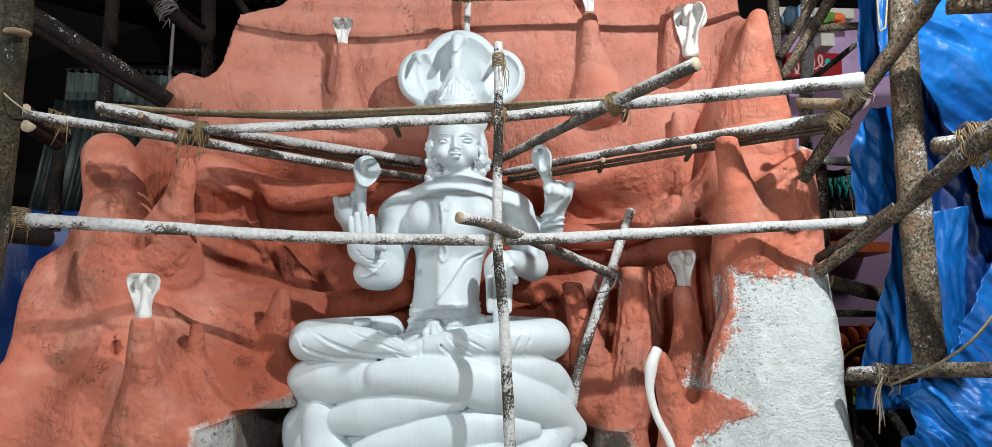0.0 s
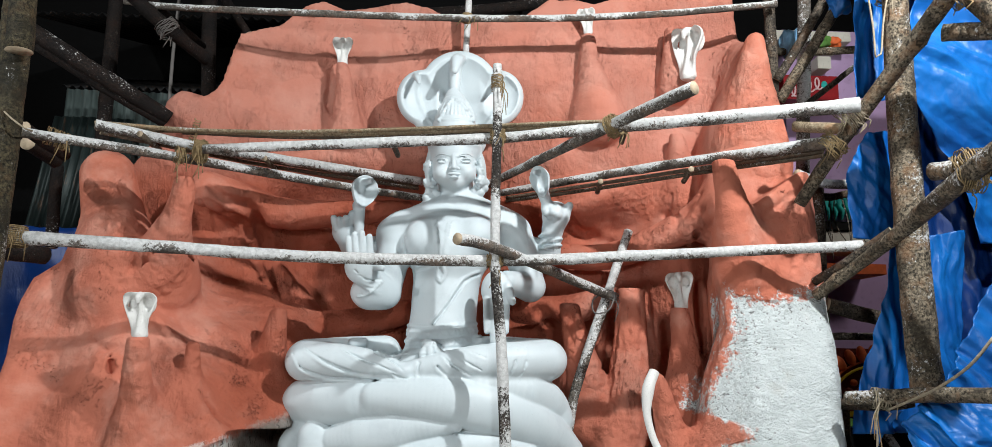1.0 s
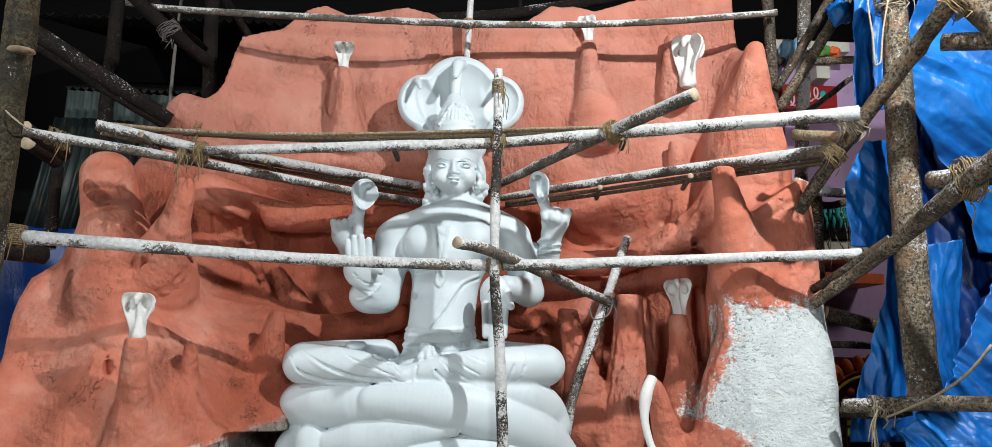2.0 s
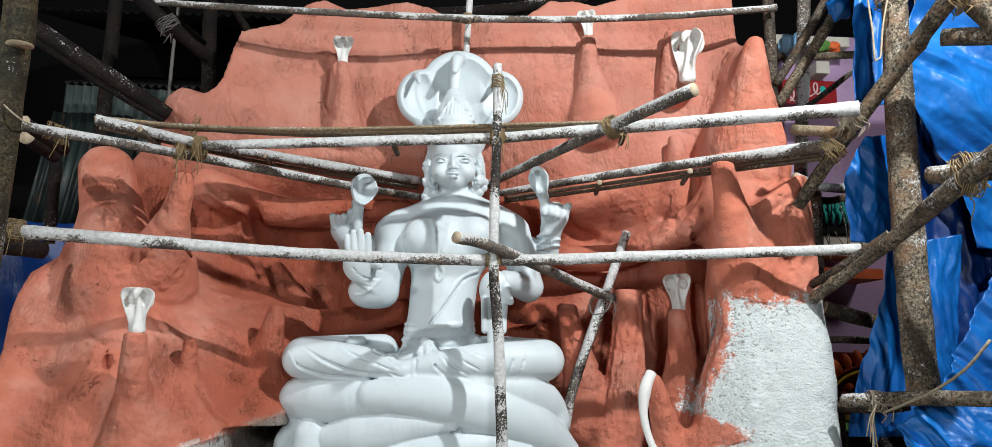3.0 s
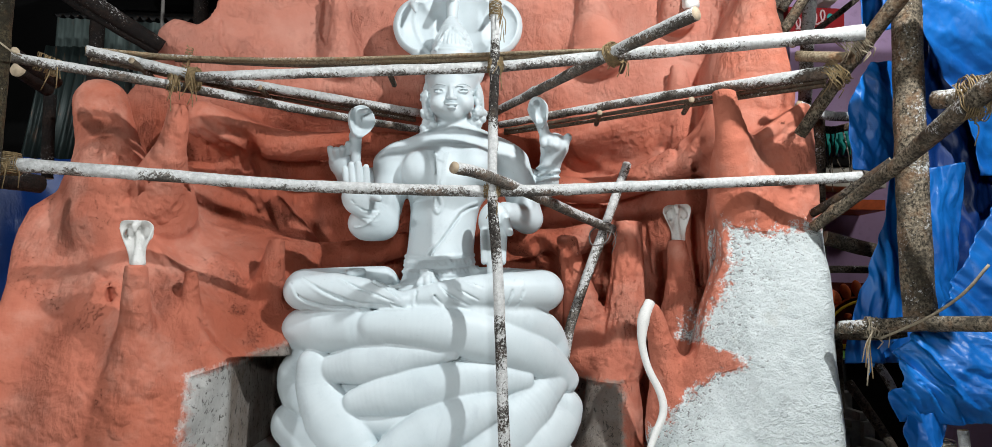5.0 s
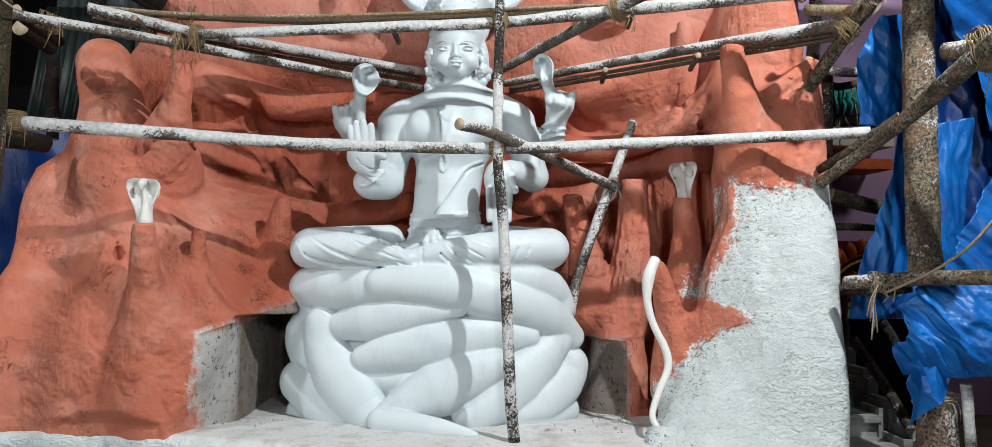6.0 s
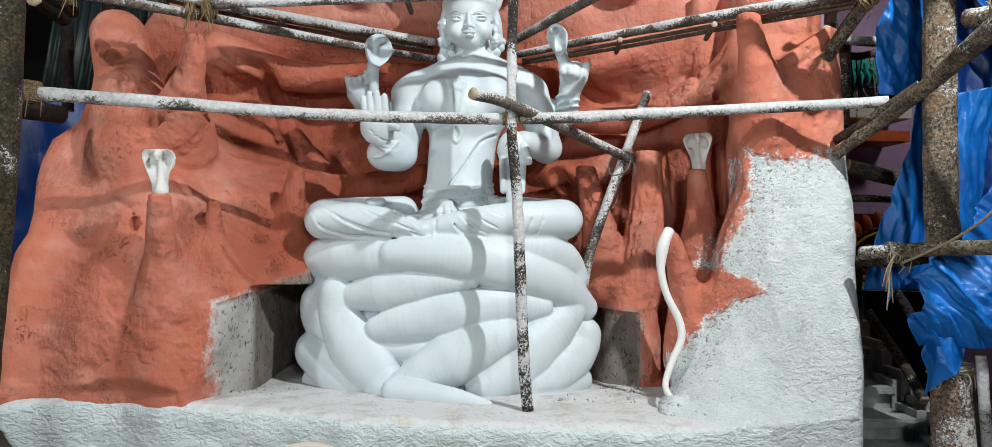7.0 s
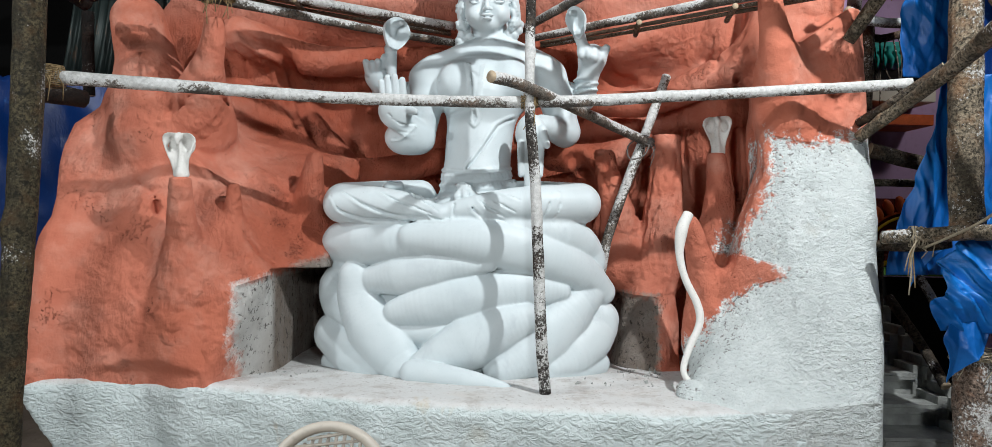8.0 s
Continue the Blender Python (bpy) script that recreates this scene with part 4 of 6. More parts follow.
# ---- the statue ----
def statue():
    """A seated figure on a coiled serpent, with the serpent's hoods behind its head: one plain body."""
    c = Clay((-1.32, 4.55, 0.36), (0.92, 5.95, 4.0), 0.0070)
    # the heap of coils
    c.ball((-0.2, 5.46, 0.80), (0.84, 0.52, 0.70), 0.0)
    c.ball((-0.2, 5.40, 1.30), (0.80, 0.46, 0.20), 0.0)
    def coil(line, radii):
        c.snake(line, radii, 0.010, 0.03, 0.72)

    coil([(-1.055, 5.202, 1.259), (-0.861, 5.092, 1.275), (-0.644, 5.002, 1.289), (-0.528, 4.937, 1.278)], [0.146, 0.153, 0.141, 0.083])
    coil([(-0.577, 4.94, 1.309), (-0.336, 4.914, 1.313), (-0.077, 4.933, 1.289), (0.166, 4.987, 1.235), (0.396, 5.064, 1.158), (0.573, 5.155, 1.059), (0.674, 5.213, 0.967)], [0.093, 0.115, 0.143, 0.159, 0.147, 0.130, 0.093])
    coil([(0.061, 4.937, 1.4), (0.308, 5.033, 1.362), (0.475, 5.135, 1.305), (0.565, 5.191, 1.237), (0.601, 5.199, 1.161)], [0.046, 0.085, 0.125, 0.126, 0.097])
    coil([(-0.821, 5.062, 1.032), (-0.579, 5.002, 1.081), (-0.335, 4.958, 1.136), (-0.154, 4.93, 1.149), (-0.062, 4.902, 1.144)], [0.095, 0.136, 0.130, 0.092, 0.037])
    coil([(-0.669, 4.999, 0.83), (-0.451, 4.976, 0.885), (-0.211, 4.967, 0.933), (0.029, 4.985, 0.983), (0.232, 5.02, 0.987), (0.389, 5.045, 0.979)], [0.084, 0.135, 0.154, 0.149, 0.127, 0.066])
    coil([(-0.954, 5.098, 1.039), (-0.926, 5.099, 0.884), (-0.813, 5.063, 0.698), (-0.654, 4.999, 0.526), (-0.582, 4.949, 0.45)], [0.115, 0.143, 0.176, 0.169, 0.121])
    coil([(-1.039, 5.186, 1.08), (-1.094, 5.243, 0.97), (-1.082, 5.236, 0.866), (-0.995, 5.151, 0.773)], [0.097, 0.128, 0.128, 0.077])
    coil([(-1.096, 5.249, 0.641), (-0.968, 5.166, 0.548), (-0.79, 5.052, 0.458)], [0.157, 0.165, 0.123])
    coil([(-1.117, 5.253, 0.447), (-0.97, 5.148, 0.436), (-0.685, 5.002, 0.437)], [0.089, 0.092, 0.075])
    coil([(-0.507, 4.902, 0.507), (-0.36, 4.917, 0.569), (-0.184, 4.932, 0.656), (-0.007, 4.934, 0.749), (0.159, 4.933, 0.811)], [0.073, 0.138, 0.176, 0.157, 0.102])
    coil([(0.006, 4.936, 0.484), (0.178, 5.008, 0.6), (0.355, 5.082, 0.753), (0.498, 5.139, 0.88), (0.574, 5.155, 0.942)], [0.111, 0.169, 0.190, 0.164, 0.106])
    coil([(0.345, 5.002, 0.499), (0.502, 5.133, 0.591), (0.628, 5.224, 0.695), (0.672, 5.24, 0.778)], [0.066, 0.154, 0.166, 0.128])
    coil([(0.281, 4.996, 0.451), (0.493, 5.106, 0.464), (0.652, 5.216, 0.486)], [0.066, 0.086, 0.088])
    coil([(-0.614, 5.025, 0.707), (-0.389, 4.99, 0.707), (-0.16, 4.956, 0.78)], [0.075, 0.094, 0.056])
    coil([(-0.444, 4.971, 0.586), (-0.286, 4.959, 0.69)], [0.065, 0.074])
    coil([(-0.538, 4.84, 0.473), (-0.387, 4.8, 0.467), (-0.172, 4.74, 0.452), (0.057, 4.69, 0.421)], [0.082, 0.078, 0.061, 0.029])
    # thighs and shins, folded, under the cloth
    c.snake([(-1.053, 5.1, 1.518), (-0.795, 5.03, 1.518), (-0.565, 4.97, 1.501), (-0.4, 4.93, 1.464)], [0.122, 0.118, 0.092, 0.050], 0.03, 0.04)
    c.snake([(-1.041, 5.14, 1.536), (-0.827, 5.22, 1.558), (-0.562, 5.3, 1.591)], [0.125, 0.122, 0.105], 0.03, 0.04)
    c.snake([(0.52, 5.13, 1.548), (0.264, 5.03, 1.541), (0.019, 4.98, 1.528), (-0.222, 4.96, 1.499), (-0.383, 4.97, 1.48)], [0.128, 0.124, 0.110, 0.085, 0.050], 0.03, 0.04)
    c.snake([(0.502, 5.16, 1.565), (0.274, 5.22, 1.579), (0.083, 5.3, 1.599)], [0.125, 0.122, 0.105], 0.03, 0.04)
    c.ball((-0.22, 5.20, 1.50), (0.34, 0.25, 0.10), 0.02)
    c.rod((-0.75, 5.12, 1.64), (-0.683, 5.14, 1.647), 0.035, 0.03, 0.02)

    # folds of the cloth over the legs: a groove with a welt beside it
    def pleat(line, size=0.012):
        c.crease(line, [0.003, size, size, 0.003], 0.010, 0.0)
        low = [(p[0], p[1], p[2] - 1.5 * size) for p in line]
        c.crease(low, [0.003, size * 0.8, size * 0.8, 0.003], 0.014, 0.003, False)

    pleat([(-1.105, 5, 1.564), (-1.043, 5, 1.476), (-0.869, 5, 1.427), (-0.627, 5, 1.427)])
    pleat([(-1.034, 5, 1.598), (-0.85, 5, 1.5), (-0.668, 5, 1.451), (-0.498, 5, 1.446)])
    pleat([(-0.792, 5, 1.602), (-0.67, 5, 1.54), (-0.548, 5, 1.502), (-0.446, 5, 1.463)], 0.010)
    pleat([(-0.672, 5, 1.625), (-0.57, 5, 1.574), (-0.468, 5, 1.527), (-0.406, 5, 1.48)], 0.010)
    pleat([(-0.582, 5, 1.598), (-0.468, 5, 1.568), (-0.355, 5, 1.578)], 0.008)
    pleat([(-0.541, 5, 1.558), (-0.436, 5, 1.552), (-0.323, 5, 1.587)], 0.007)
    pleat([(-0.283, 5, 1.588), (-0.306, 5, 1.522), (-0.32, 5, 1.429)], 0.010)
    pleat([(-0.234, 5, 1.58), (-0.192, 5, 1.5), (-0.109, 5, 1.428)], 0.011)
    pleat([(-0.194, 5, 1.605), (-0.111, 5, 1.518), (0.02, 5, 1.455)], 0.011)
    pleat([(-0.137, 5, 1.615), (-0.055, 5, 1.551), (0.08, 5, 1.489)], 0.009)
    pleat([(-0.044, 5, 1.633), (0.017, 5, 1.593), (0.107, 5, 1.562)], 0.008)
    pleat([(0.302, 5, 1.615), (0.295, 5, 1.525), (0.256, 5, 1.443)], 0.009)
    pleat([(0.363, 5, 1.624), (0.365, 5, 1.526), (0.329, 5, 1.453)], 0.007)
    pleat([(-0.466, 5, 1.454), (-0.425, 5, 1.431), (-0.368, 5, 1.424)], 0.008)
    c.crease([(-1.15, 5, 1.41), (-0.788, 5, 1.404), (-0.425, 5, 1.411)], [0.004, 0.010, 0.006], 0.012, 0.0, False)
    # the knot of the cloth below the belt
    for p, q in (((-0.268, 5.02, 1.633), (-0.289, 4.98, 1.579)), ((-0.228, 5.02, 1.634), (-0.176, 4.98, 1.581)), ((-0.253, 5.02, 1.654), (-0.241, 4.97, 1.588))):
        c.rod(p, q, 0.018, 0.026, 0.010)
    # belly, belt, chest
    c.rod((-0.19, 5.34, 1.55), (-0.17, 5.36, 1.95), 0.25, 0.215, 0.05)
    c.rod((-0.17, 5.38, 1.95), (-0.15, 5.40, 2.28), 0.21, 0.27, 0.06)
    c.ball((-0.14, 5.42, 2.38), (0.37, 0.22, 0.27), 0.06)
    c.ball((-0.309, 5.270, 2.348), (0.15, 0.13, 0.15), 0.035)
    c.ball((0.038, 5.270, 2.376), (0.15, 0.13, 0.15), 0.035)
    # the belt: thin cords and rows of beads
    for k in range(5):
        row = [Vector((-0.44, 5, 1.771)), Vector((-0.343, 5, 1.757)), Vector((-0.213, 5, 1.751)), Vector((-0.047, 5, 1.771)), Vector((0.075, 5, 1.79))]
        row = [q - Vector((0, 0, 0.031 * k)) for q in row]
        c.crease(row, [0.016, 0.016, 0.016], 0.003, 0.004, False)
        if k in (1, 3):
            for n in range(26):
                q = row[0].lerp(row[2], n / 13) if n < 13 else row[2].lerp(row[4], (n - 13) / 12)
                c.crease([q + Vector((-0.003, 0, -0.014)), q + Vector((0.003, 0, -0.018))], [0.014, 0.014], 0.003, 0.0, False)
    # two strands from the neck, a pendant, a sash cord and the line under the chest
    for line in ([(-0.26, 5, 2.47), (-0.233, 5, 2.327), (-0.225, 5, 2.163)], [(-0.154, 5, 2.452), (-0.167, 5, 2.308), (-0.189, 5, 2.164)]):
        c.crease(line, [0.013, 0.013, 0.013], 0.003, 0.003, False)
        for n in range(17):
            q = Vector(line[0]).lerp(Vector(line[2]), n / 16)
            c.crease([q + Vector((0.018, 0, 0)), q + Vector((0.019, 0, 0.002))], [0.012, 0.012], 0.003, 0.0, False)
    c.crease([(-0.221, 5, 2.168), (-0.22, 5, 2.078), (-0.195, 5, 2.054), (-0.171, 5, 2.103), (-0.189, 5, 2.168)], [0.012, 0.016, 0.012], 0.003, 0.0, False)
    c.crease([(0.056, 5, 2.141), (-0.053, 5, 2.073), (-0.143, 5, 1.932), (-0.25, 5, 1.775)], [0.012, 0.012, 0.012], 0.003, 0.002, False)
    c.crease([(0.073, 5, 2.125), (-0.036, 5, 2.057), (-0.127, 5, 1.916), (-0.234, 5, 1.771)], [0.008, 0.009, 0.008], 0.004, 0.0)
    c.crease([(-0.481, 5, 2.162), (-0.367, 5, 2.14), (-0.238, 5, 2.167)], [0.006, 0.012, 0.006], 0.02, 0.0)
    c.crease([(-0.437, 5, 2.363), (-0.464, 5, 2.281), (-0.433, 5, 2.2)], [0.003, 0.007, 0.004], 0.012, 0.0)
    c.crease([(-0.544, 5, 2.385), (-0.474, 5, 2.471), (-0.344, 5, 2.518), (-0.104, 5, 2.534), (0.146, 5, 2.517)], [0.004, 0.007, 0.007, 0.007, 0.004], 0.006, 0.0, False)
    c.ball((-0.544, 5.42, 2.409), (0.125, 0.13, 0.115), 0.05)
    c.ball((0.235, 5.44, 2.448), (0.125, 0.13, 0.115), 0.05)
    c.rod((-0.486, 5.44, 2.476), (0.181, 5.46, 2.504), 0.10, 0.10, 0.05)
    # shoulders and arms
    def limb(a, b, ra, rb, k):
        c.rod(a, b, ra, rb, k)

    limb((-0.464, 5.420, 2.437), (-0.201, 5.450, 2.574), 0.12, 0.13, 0.06)
    limb((0.255, 5.450, 2.483), (-0.021, 5.450, 2.594), 0.12, 0.13, 0.06)
    limb((-0.516, 5.420, 2.399), (-0.582, 5.360, 1.991), 0.125, 0.105, 0.04)
    limb((-0.580, 5.340, 1.981), (-0.715, 5.160, 2.115), 0.105, 0.075, 0.03)
    limb((0.310, 5.450, 2.439), (0.422, 5.400, 2.058), 0.125, 0.105, 0.04)
    limb((0.420, 5.380, 2.047), (0.249, 5.160, 2.063), 0.10, 0.075, 0.03)
    limb((-0.565, 5.600, 2.332), (-0.835, 5.450, 2.303), 0.10, 0.07, 0.03)
    limb((-0.834, 5.450, 2.294), (-0.864, 5.360, 2.433), 0.065, 0.055, 0.02)
    limb((0.380, 5.580, 2.358), (0.562, 5.500, 2.307), 0.10, 0.08, 0.03)
    limb((0.563, 5.500, 2.298), (0.596, 5.420, 2.517), 0.08, 0.06, 0.02)
    # bangles and armlets
    for at, r in (((0.574, 5.450, 2.383), 0.088), ((0.567, 5.460, 2.339), 0.092), ((0.555, 5.450, 2.433), 0.08)):
        c.ball(at, (r, r, 0.018), 0.004, (0, -12, 0))
    for at, r in (((-0.684, 5.200, 2.078), 0.092), ((-0.668, 5.220, 2.054), 0.095)):
        c.ball(at, (r, r, 0.02), 0.006, (40, 30, 0))
    # the raised palm, its fingers upright
    c.ball((-0.718, 5.140, 2.147), (0.115, 0.065, 0.125), 0.03)
    c.ball((-0.670, 5.300, 1.984), (0.14, 0.12, 0.12), 0.05)
    for a, b in (((-0.793, 5.110, 2.217), (-0.808, 5.090, 2.323)), ((-0.754, 5.100, 2.225), (-0.767, 5.080, 2.349)), ((-0.713, 5.100, 2.231), (-0.720, 5.070, 2.357)), ((-0.668, 5.110, 2.225), (-0.670, 5.080, 2.335))):
        c.rod(a, b, 0.027, 0.021, 0.008)
    c.rod((-0.627, 5.110, 2.146), (-0.580, 5.070, 2.126), 0.03, 0.022, 0.012)
    # the lowered palm, its fingers hanging
    c.ball((0.174, 5.060, 1.998), (0.10, 0.055, 0.13), 0.03)
    for i, l in enumerate((0.20, 0.26, 0.25, 0.20)):
        c.rod((0.112 + 0.042 * i, 5.03, 1.93), (0.116 + 0.040 * i, 5.0, 1.93 - l), 0.027, 0.021, 0.008)
    c.rod((0.243, 5.030, 2.022), (0.276, 4.990, 1.918), 0.032, 0.024, 0.01)
    # the rear fists, each with a small serpent
    c.ball((-0.881, 5.360, 2.415), (0.085, 0.06, 0.10), 0.025)
    c.rod((-0.847, 5.400, 2.332), (-0.876, 5.360, 2.415), 0.075, 0.07, 0.03)
    for a, b in (((-0.930, 5.310, 2.423), (-0.944, 5.270, 2.486)), ((-0.903, 5.300, 2.440), (-0.902, 5.250, 2.475)), ((-0.869, 5.300, 2.450), (-0.858, 5.240, 2.484)), ((-0.835, 5.300, 2.468), (-0.818, 5.250, 2.518))):
        c.rod(a, b, 0.028, 0.023, 0.008)
    c.snake([(-0.773, 5.300, 2.373), (-0.772, 5.280, 2.480), (-0.778, 5.28, 2.578)], [0.034, 0.036, 0.045], 0.015, 0.03)
    c.dish((-0.767, 5.29, 2.67), 0.092, 0.118, 0.052, 0.016, 0.008, (0, 14, 32))
    c.snake([(-0.782, 5.28, 2.569), (-0.769, 5.28, 2.645), (-0.752, 5.25, 2.729), (-0.697, 5.19, 2.735)], [0.024, 0.020, 0.024, 0.020], 0.010, 0.02)
    c.ball((0.598, 5.400, 2.568), (0.095, 0.065, 0.10), 0.025)
    for a, b in (((0.525, 5.360, 2.614), (0.521, 5.310, 2.568)), ((0.563, 5.340, 2.620), (0.564, 5.300, 2.568)), ((0.599, 5.340, 2.612), (0.605, 5.310, 2.557))):
        c.rod(a, b, 0.034, 0.030, 0.008)
    c.rod((0.654, 5.380, 2.557), (0.692, 5.360, 2.628), 0.036, 0.030, 0.015)
    c.rod((0.580, 5.430, 2.472), (0.612, 5.400, 2.560), 0.075, 0.085, 0.03)
    c.snake([(0.551, 5.340, 2.547), (0.521, 5.33, 2.662), (0.503, 5.33, 2.707)], [0.03, 0.036, 0.042], 0.015, 0.03)
    c.dish((0.498, 5.34, 2.783), 0.068, 0.118, 0.048, 0.015, 0.008, (0, -14, -24))
    c.snake([(0.521, 5.33, 2.681), (0.503, 5.34, 2.764), (0.477, 5.32, 2.851), (0.436, 5.26, 2.84)], [0.022, 0.018, 0.022, 0.018], 0.010, 0.02)
    # beaded cuffs
    for k in range(3):
        for n in range(9):
            q = Vector((0.478, 5.3, 2.395)).lerp(Vector((0.637, 5.3, 2.382)), n / 8) + Vector((0, 0, -0.028 * k - 0.016 * math.sin(n / 8 * 3.1)))
            c.crease([q, q + Vector((0.002, 0, 0.002))], [0.010, 0.010], 0.004, 0.0, False)
    for n in range(13):
        q = Vector((-0.749, 5.2, 1.948)).lerp(Vector((-0.591, 5.2, 2.044)), n / 12) + Vector((0, 0, -0.030 * math.sin(n / 12 * 3.1)))
        c.crease([q, q + Vector((0.002, 0, 0.002))], [0.010, 0.010], 0.004, 0.0, False)
    c.crease([(-0.819, 5, 2.065), (-0.754, 5, 2.026), (-0.72, 5, 1.961)], [0.003, 0.006, 0.003], 0.010, 0.0)
    c.crease([(-0.756, 5, 2.111), (-0.682, 5, 2.052), (-0.593, 5, 2.062)], [0.003, 0.006, 0.003], 0.010, 0.0)
    # neck, head and the plain features
    c.rod((-0.104, 5.460, 2.625), (-0.119, 5.500, 2.797), 0.15, 0.115, 0.02)
    c.ball((-0.136, 5.410, 2.925), (0.162, 0.185, 0.20), 0.03)
    c.ball((-0.125, 5.330, 2.773), (0.080, 0.105, 0.065), 0.035)
    c.ball((-0.207, 5.310, 2.825), (0.07, 0.09, 0.07), 0.04)
    c.ball((-0.042, 5.310, 2.835), (0.07, 0.09, 0.07), 0.04)
    c.rod((-0.134, 5.225, 2.934), (-0.126, 5.190, 2.849), 0.011, 0.019, 0.022)
    c.ball((-0.148, 5.205, 2.843), 0.014, 0.01)
    c.ball((-0.100, 5.205, 2.844), 0.014, 0.01)
    c.ball((-0.125, 5.212, 2.805), (0.046, 0.024, 0.011), 0.004)
    c.ball((-0.124, 5.212, 2.778), (0.036, 0.024, 0.012), 0.004)
    for at, brow in (((-0.216, 5.235, 2.902), [(-0.271, 5.260, 2.929), (-0.218, 5.222, 2.948), (-0.169, 5.215, 2.935)]), ((-0.045, 5.235, 2.908), [(-0.094, 5.215, 2.937), (-0.046, 5.222, 2.954), (0.007, 5.260, 2.939)])):
        c.ball(at, (0.040, 0.026, 0.020), 0.003)
        c.ball((at[0], at[1] - 0.012, at[2] - 0.002), (0.030, 0.016, 0.010), 0.0, None, True)
        c.ball((at[0], at[1] + 0.002, at[2] - 0.002), (0.014, 0.014, 0.011), 0.0)
        c.snake(brow, [0.005, 0.007, 0.005], 0.008, 0.02)
    # hair and ear ornaments
    for at in ((-0.315, 5.400, 2.768), (-0.278, 5.400, 2.741), (-0.304, 5.400, 2.713), (-0.250, 5.400, 2.696), (-0.275, 5.400, 2.668), (-0.321, 5.400, 2.676), (-0.221, 5.400, 2.656), (0.063, 5.400, 2.818), (0.095, 5.400, 2.791), (0.050, 5.400, 2.771), (0.087, 5.400, 2.749), (0.020, 5.400, 2.729), (0.061, 5.400, 2.716), (-0.015, 5.400, 2.695)):
        c.ball(at, (0.032, 0.034, 0.030), 0.002)
    for line in ([(-0.303, 5.420, 3.006), (-0.317, 5.420, 2.889), (-0.288, 5.420, 2.750), (-0.307, 5.420, 2.652)], [(0.034, 5.420, 3.042), (0.064, 5.420, 2.925), (0.064, 5.420, 2.785), (0.022, 5.420, 2.682)]):
        c.snake(line, [0.022, 0.03, 0.036, 0.04], 0.02, 0.03)
    for upper, lower in (((-0.308, 5.360, 2.865), (-0.300, 5.360, 2.773)), ((0.055, 5.360, 2.887), (0.058, 5.360, 2.790))):
        c.ball(upper, (0.030, 0.03, 0.075), 0.008)
        c.ball(lower, (0.045, 0.035, 0.04), 0.008)
    # beads of the ear ornaments
    for line in ([(-0.335, 5.3, 2.919), (-0.348, 5.3, 2.818), (-0.309, 5.3, 2.728)], [(-0.299, 5.3, 2.911), (-0.313, 5.3, 2.819), (-0.283, 5.3, 2.738)], [(0.044, 5.3, 2.932), (0.082, 5.3, 2.833), (0.049, 5.3, 2.749)], [(0.013, 5.3, 2.922), (0.051, 5.3, 2.831), (0.022, 5.3, 2.758)]):
        for q in bend(line, 0.019):
            c.crease([q, q + Vector((0.002, 0, 0.002))], [0.014, 0.014], 0.003, 0.0, False)
    # the crown: a band on the brow, then a tall cone, ribbed and beaded
    c.ball((-0.136, 5.430, 3.045), (0.192, 0.190, 0.030), 0.015)
    c.snake([(-0.127, 5.44, 3.051), (-0.131, 5.45, 3.154), (-0.134, 5.46, 3.238), (-0.137, 5.47, 3.338), (-0.146, 5.49, 3.436), (-0.154, 5.51, 3.532), (-0.156, 5.52, 3.594)], [0.188, 0.168, 0.146, 0.116, 0.080, 0.046, 0.030], 0.02, 0.03)
    for rise, half in ((228, 40), (212, 35)):
        row = [Vector((-0.135 + 0.0046 * half * q, 5.3, dip)) for q, dip in ((-0.98, 0.0), (-0.5, -0.02), (0.0, -0.028), (0.5, -0.02), (0.98, 0.0))]
        row = [q + Vector((0, 0, 3.155 if rise == 228 else 3.245)) for q in row]
        c.crease(row, [0.010, 0.012, 0.010], 0.005, 0.0, False)
    for n in range(11):
        q = n / 10 * 2 - 1
        foot, tip = Vector((-0.134 + 0.140 * q, 5.3, 3.27)), Vector((-0.133 + 0.070 * q, 5.3, 3.42))
        c.crease([foot, foot.lerp(tip, 0.5), tip], [0.011, 0.013, 0.009], 0.003, 0.0, False)
    for line in ([(-0.249, 5.3, 3.227), (-0.211, 5.3, 3.304), (-0.164, 5.3, 3.386)], [(-0.001, 5.3, 3.237), (-0.053, 5.3, 3.31), (-0.128, 5.3, 3.387)]):
        for q in bend(line, 0.020):
            c.crease([q, q + Vector((0.002, 0, 0.002))], [0.015, 0.015], 0.003, 0.0, False)
    # the hoods: one broad dish of three lobes with a raised rim, heads bent forward
    lobes = (((-0.113, 5.68, 3.553), 0.315, 0.335, 0), ((-0.382, 5.67, 3.498), 0.205, 0.225, -14), ((0.174, 5.67, 3.515), 0.205, 0.225, 14), ((-0.111, 5.66, 3.344), 0.345, 0.215, 0), ((-0.115, 5.66, 3.185), 0.22, 0.20, 0))
    for at, w, h, lean in lobes:
        c.ball(at, (w, 0.095, h), 0.02, (0, lean, 0))
    for at, w, h, lean in lobes:
        c.ball((at[0], at[1] - 0.105, at[2] - 0.01), (w - 0.028, 0.120, h - 0.030), 0.006, (0, lean, 0), True)
    for line in ([(-0.419, 5.6, 3.674), (-0.433, 5.6, 3.542), (-0.379, 5.6, 3.385), (-0.278, 5.6, 3.231)], [(0.167, 5.6, 3.697), (0.199, 5.6, 3.567), (0.164, 5.6, 3.406), (0.073, 5.6, 3.254)]):
        c.crease(line, [0.012, 0.020, 0.018, 0.012], 0.010, 0.004, False)
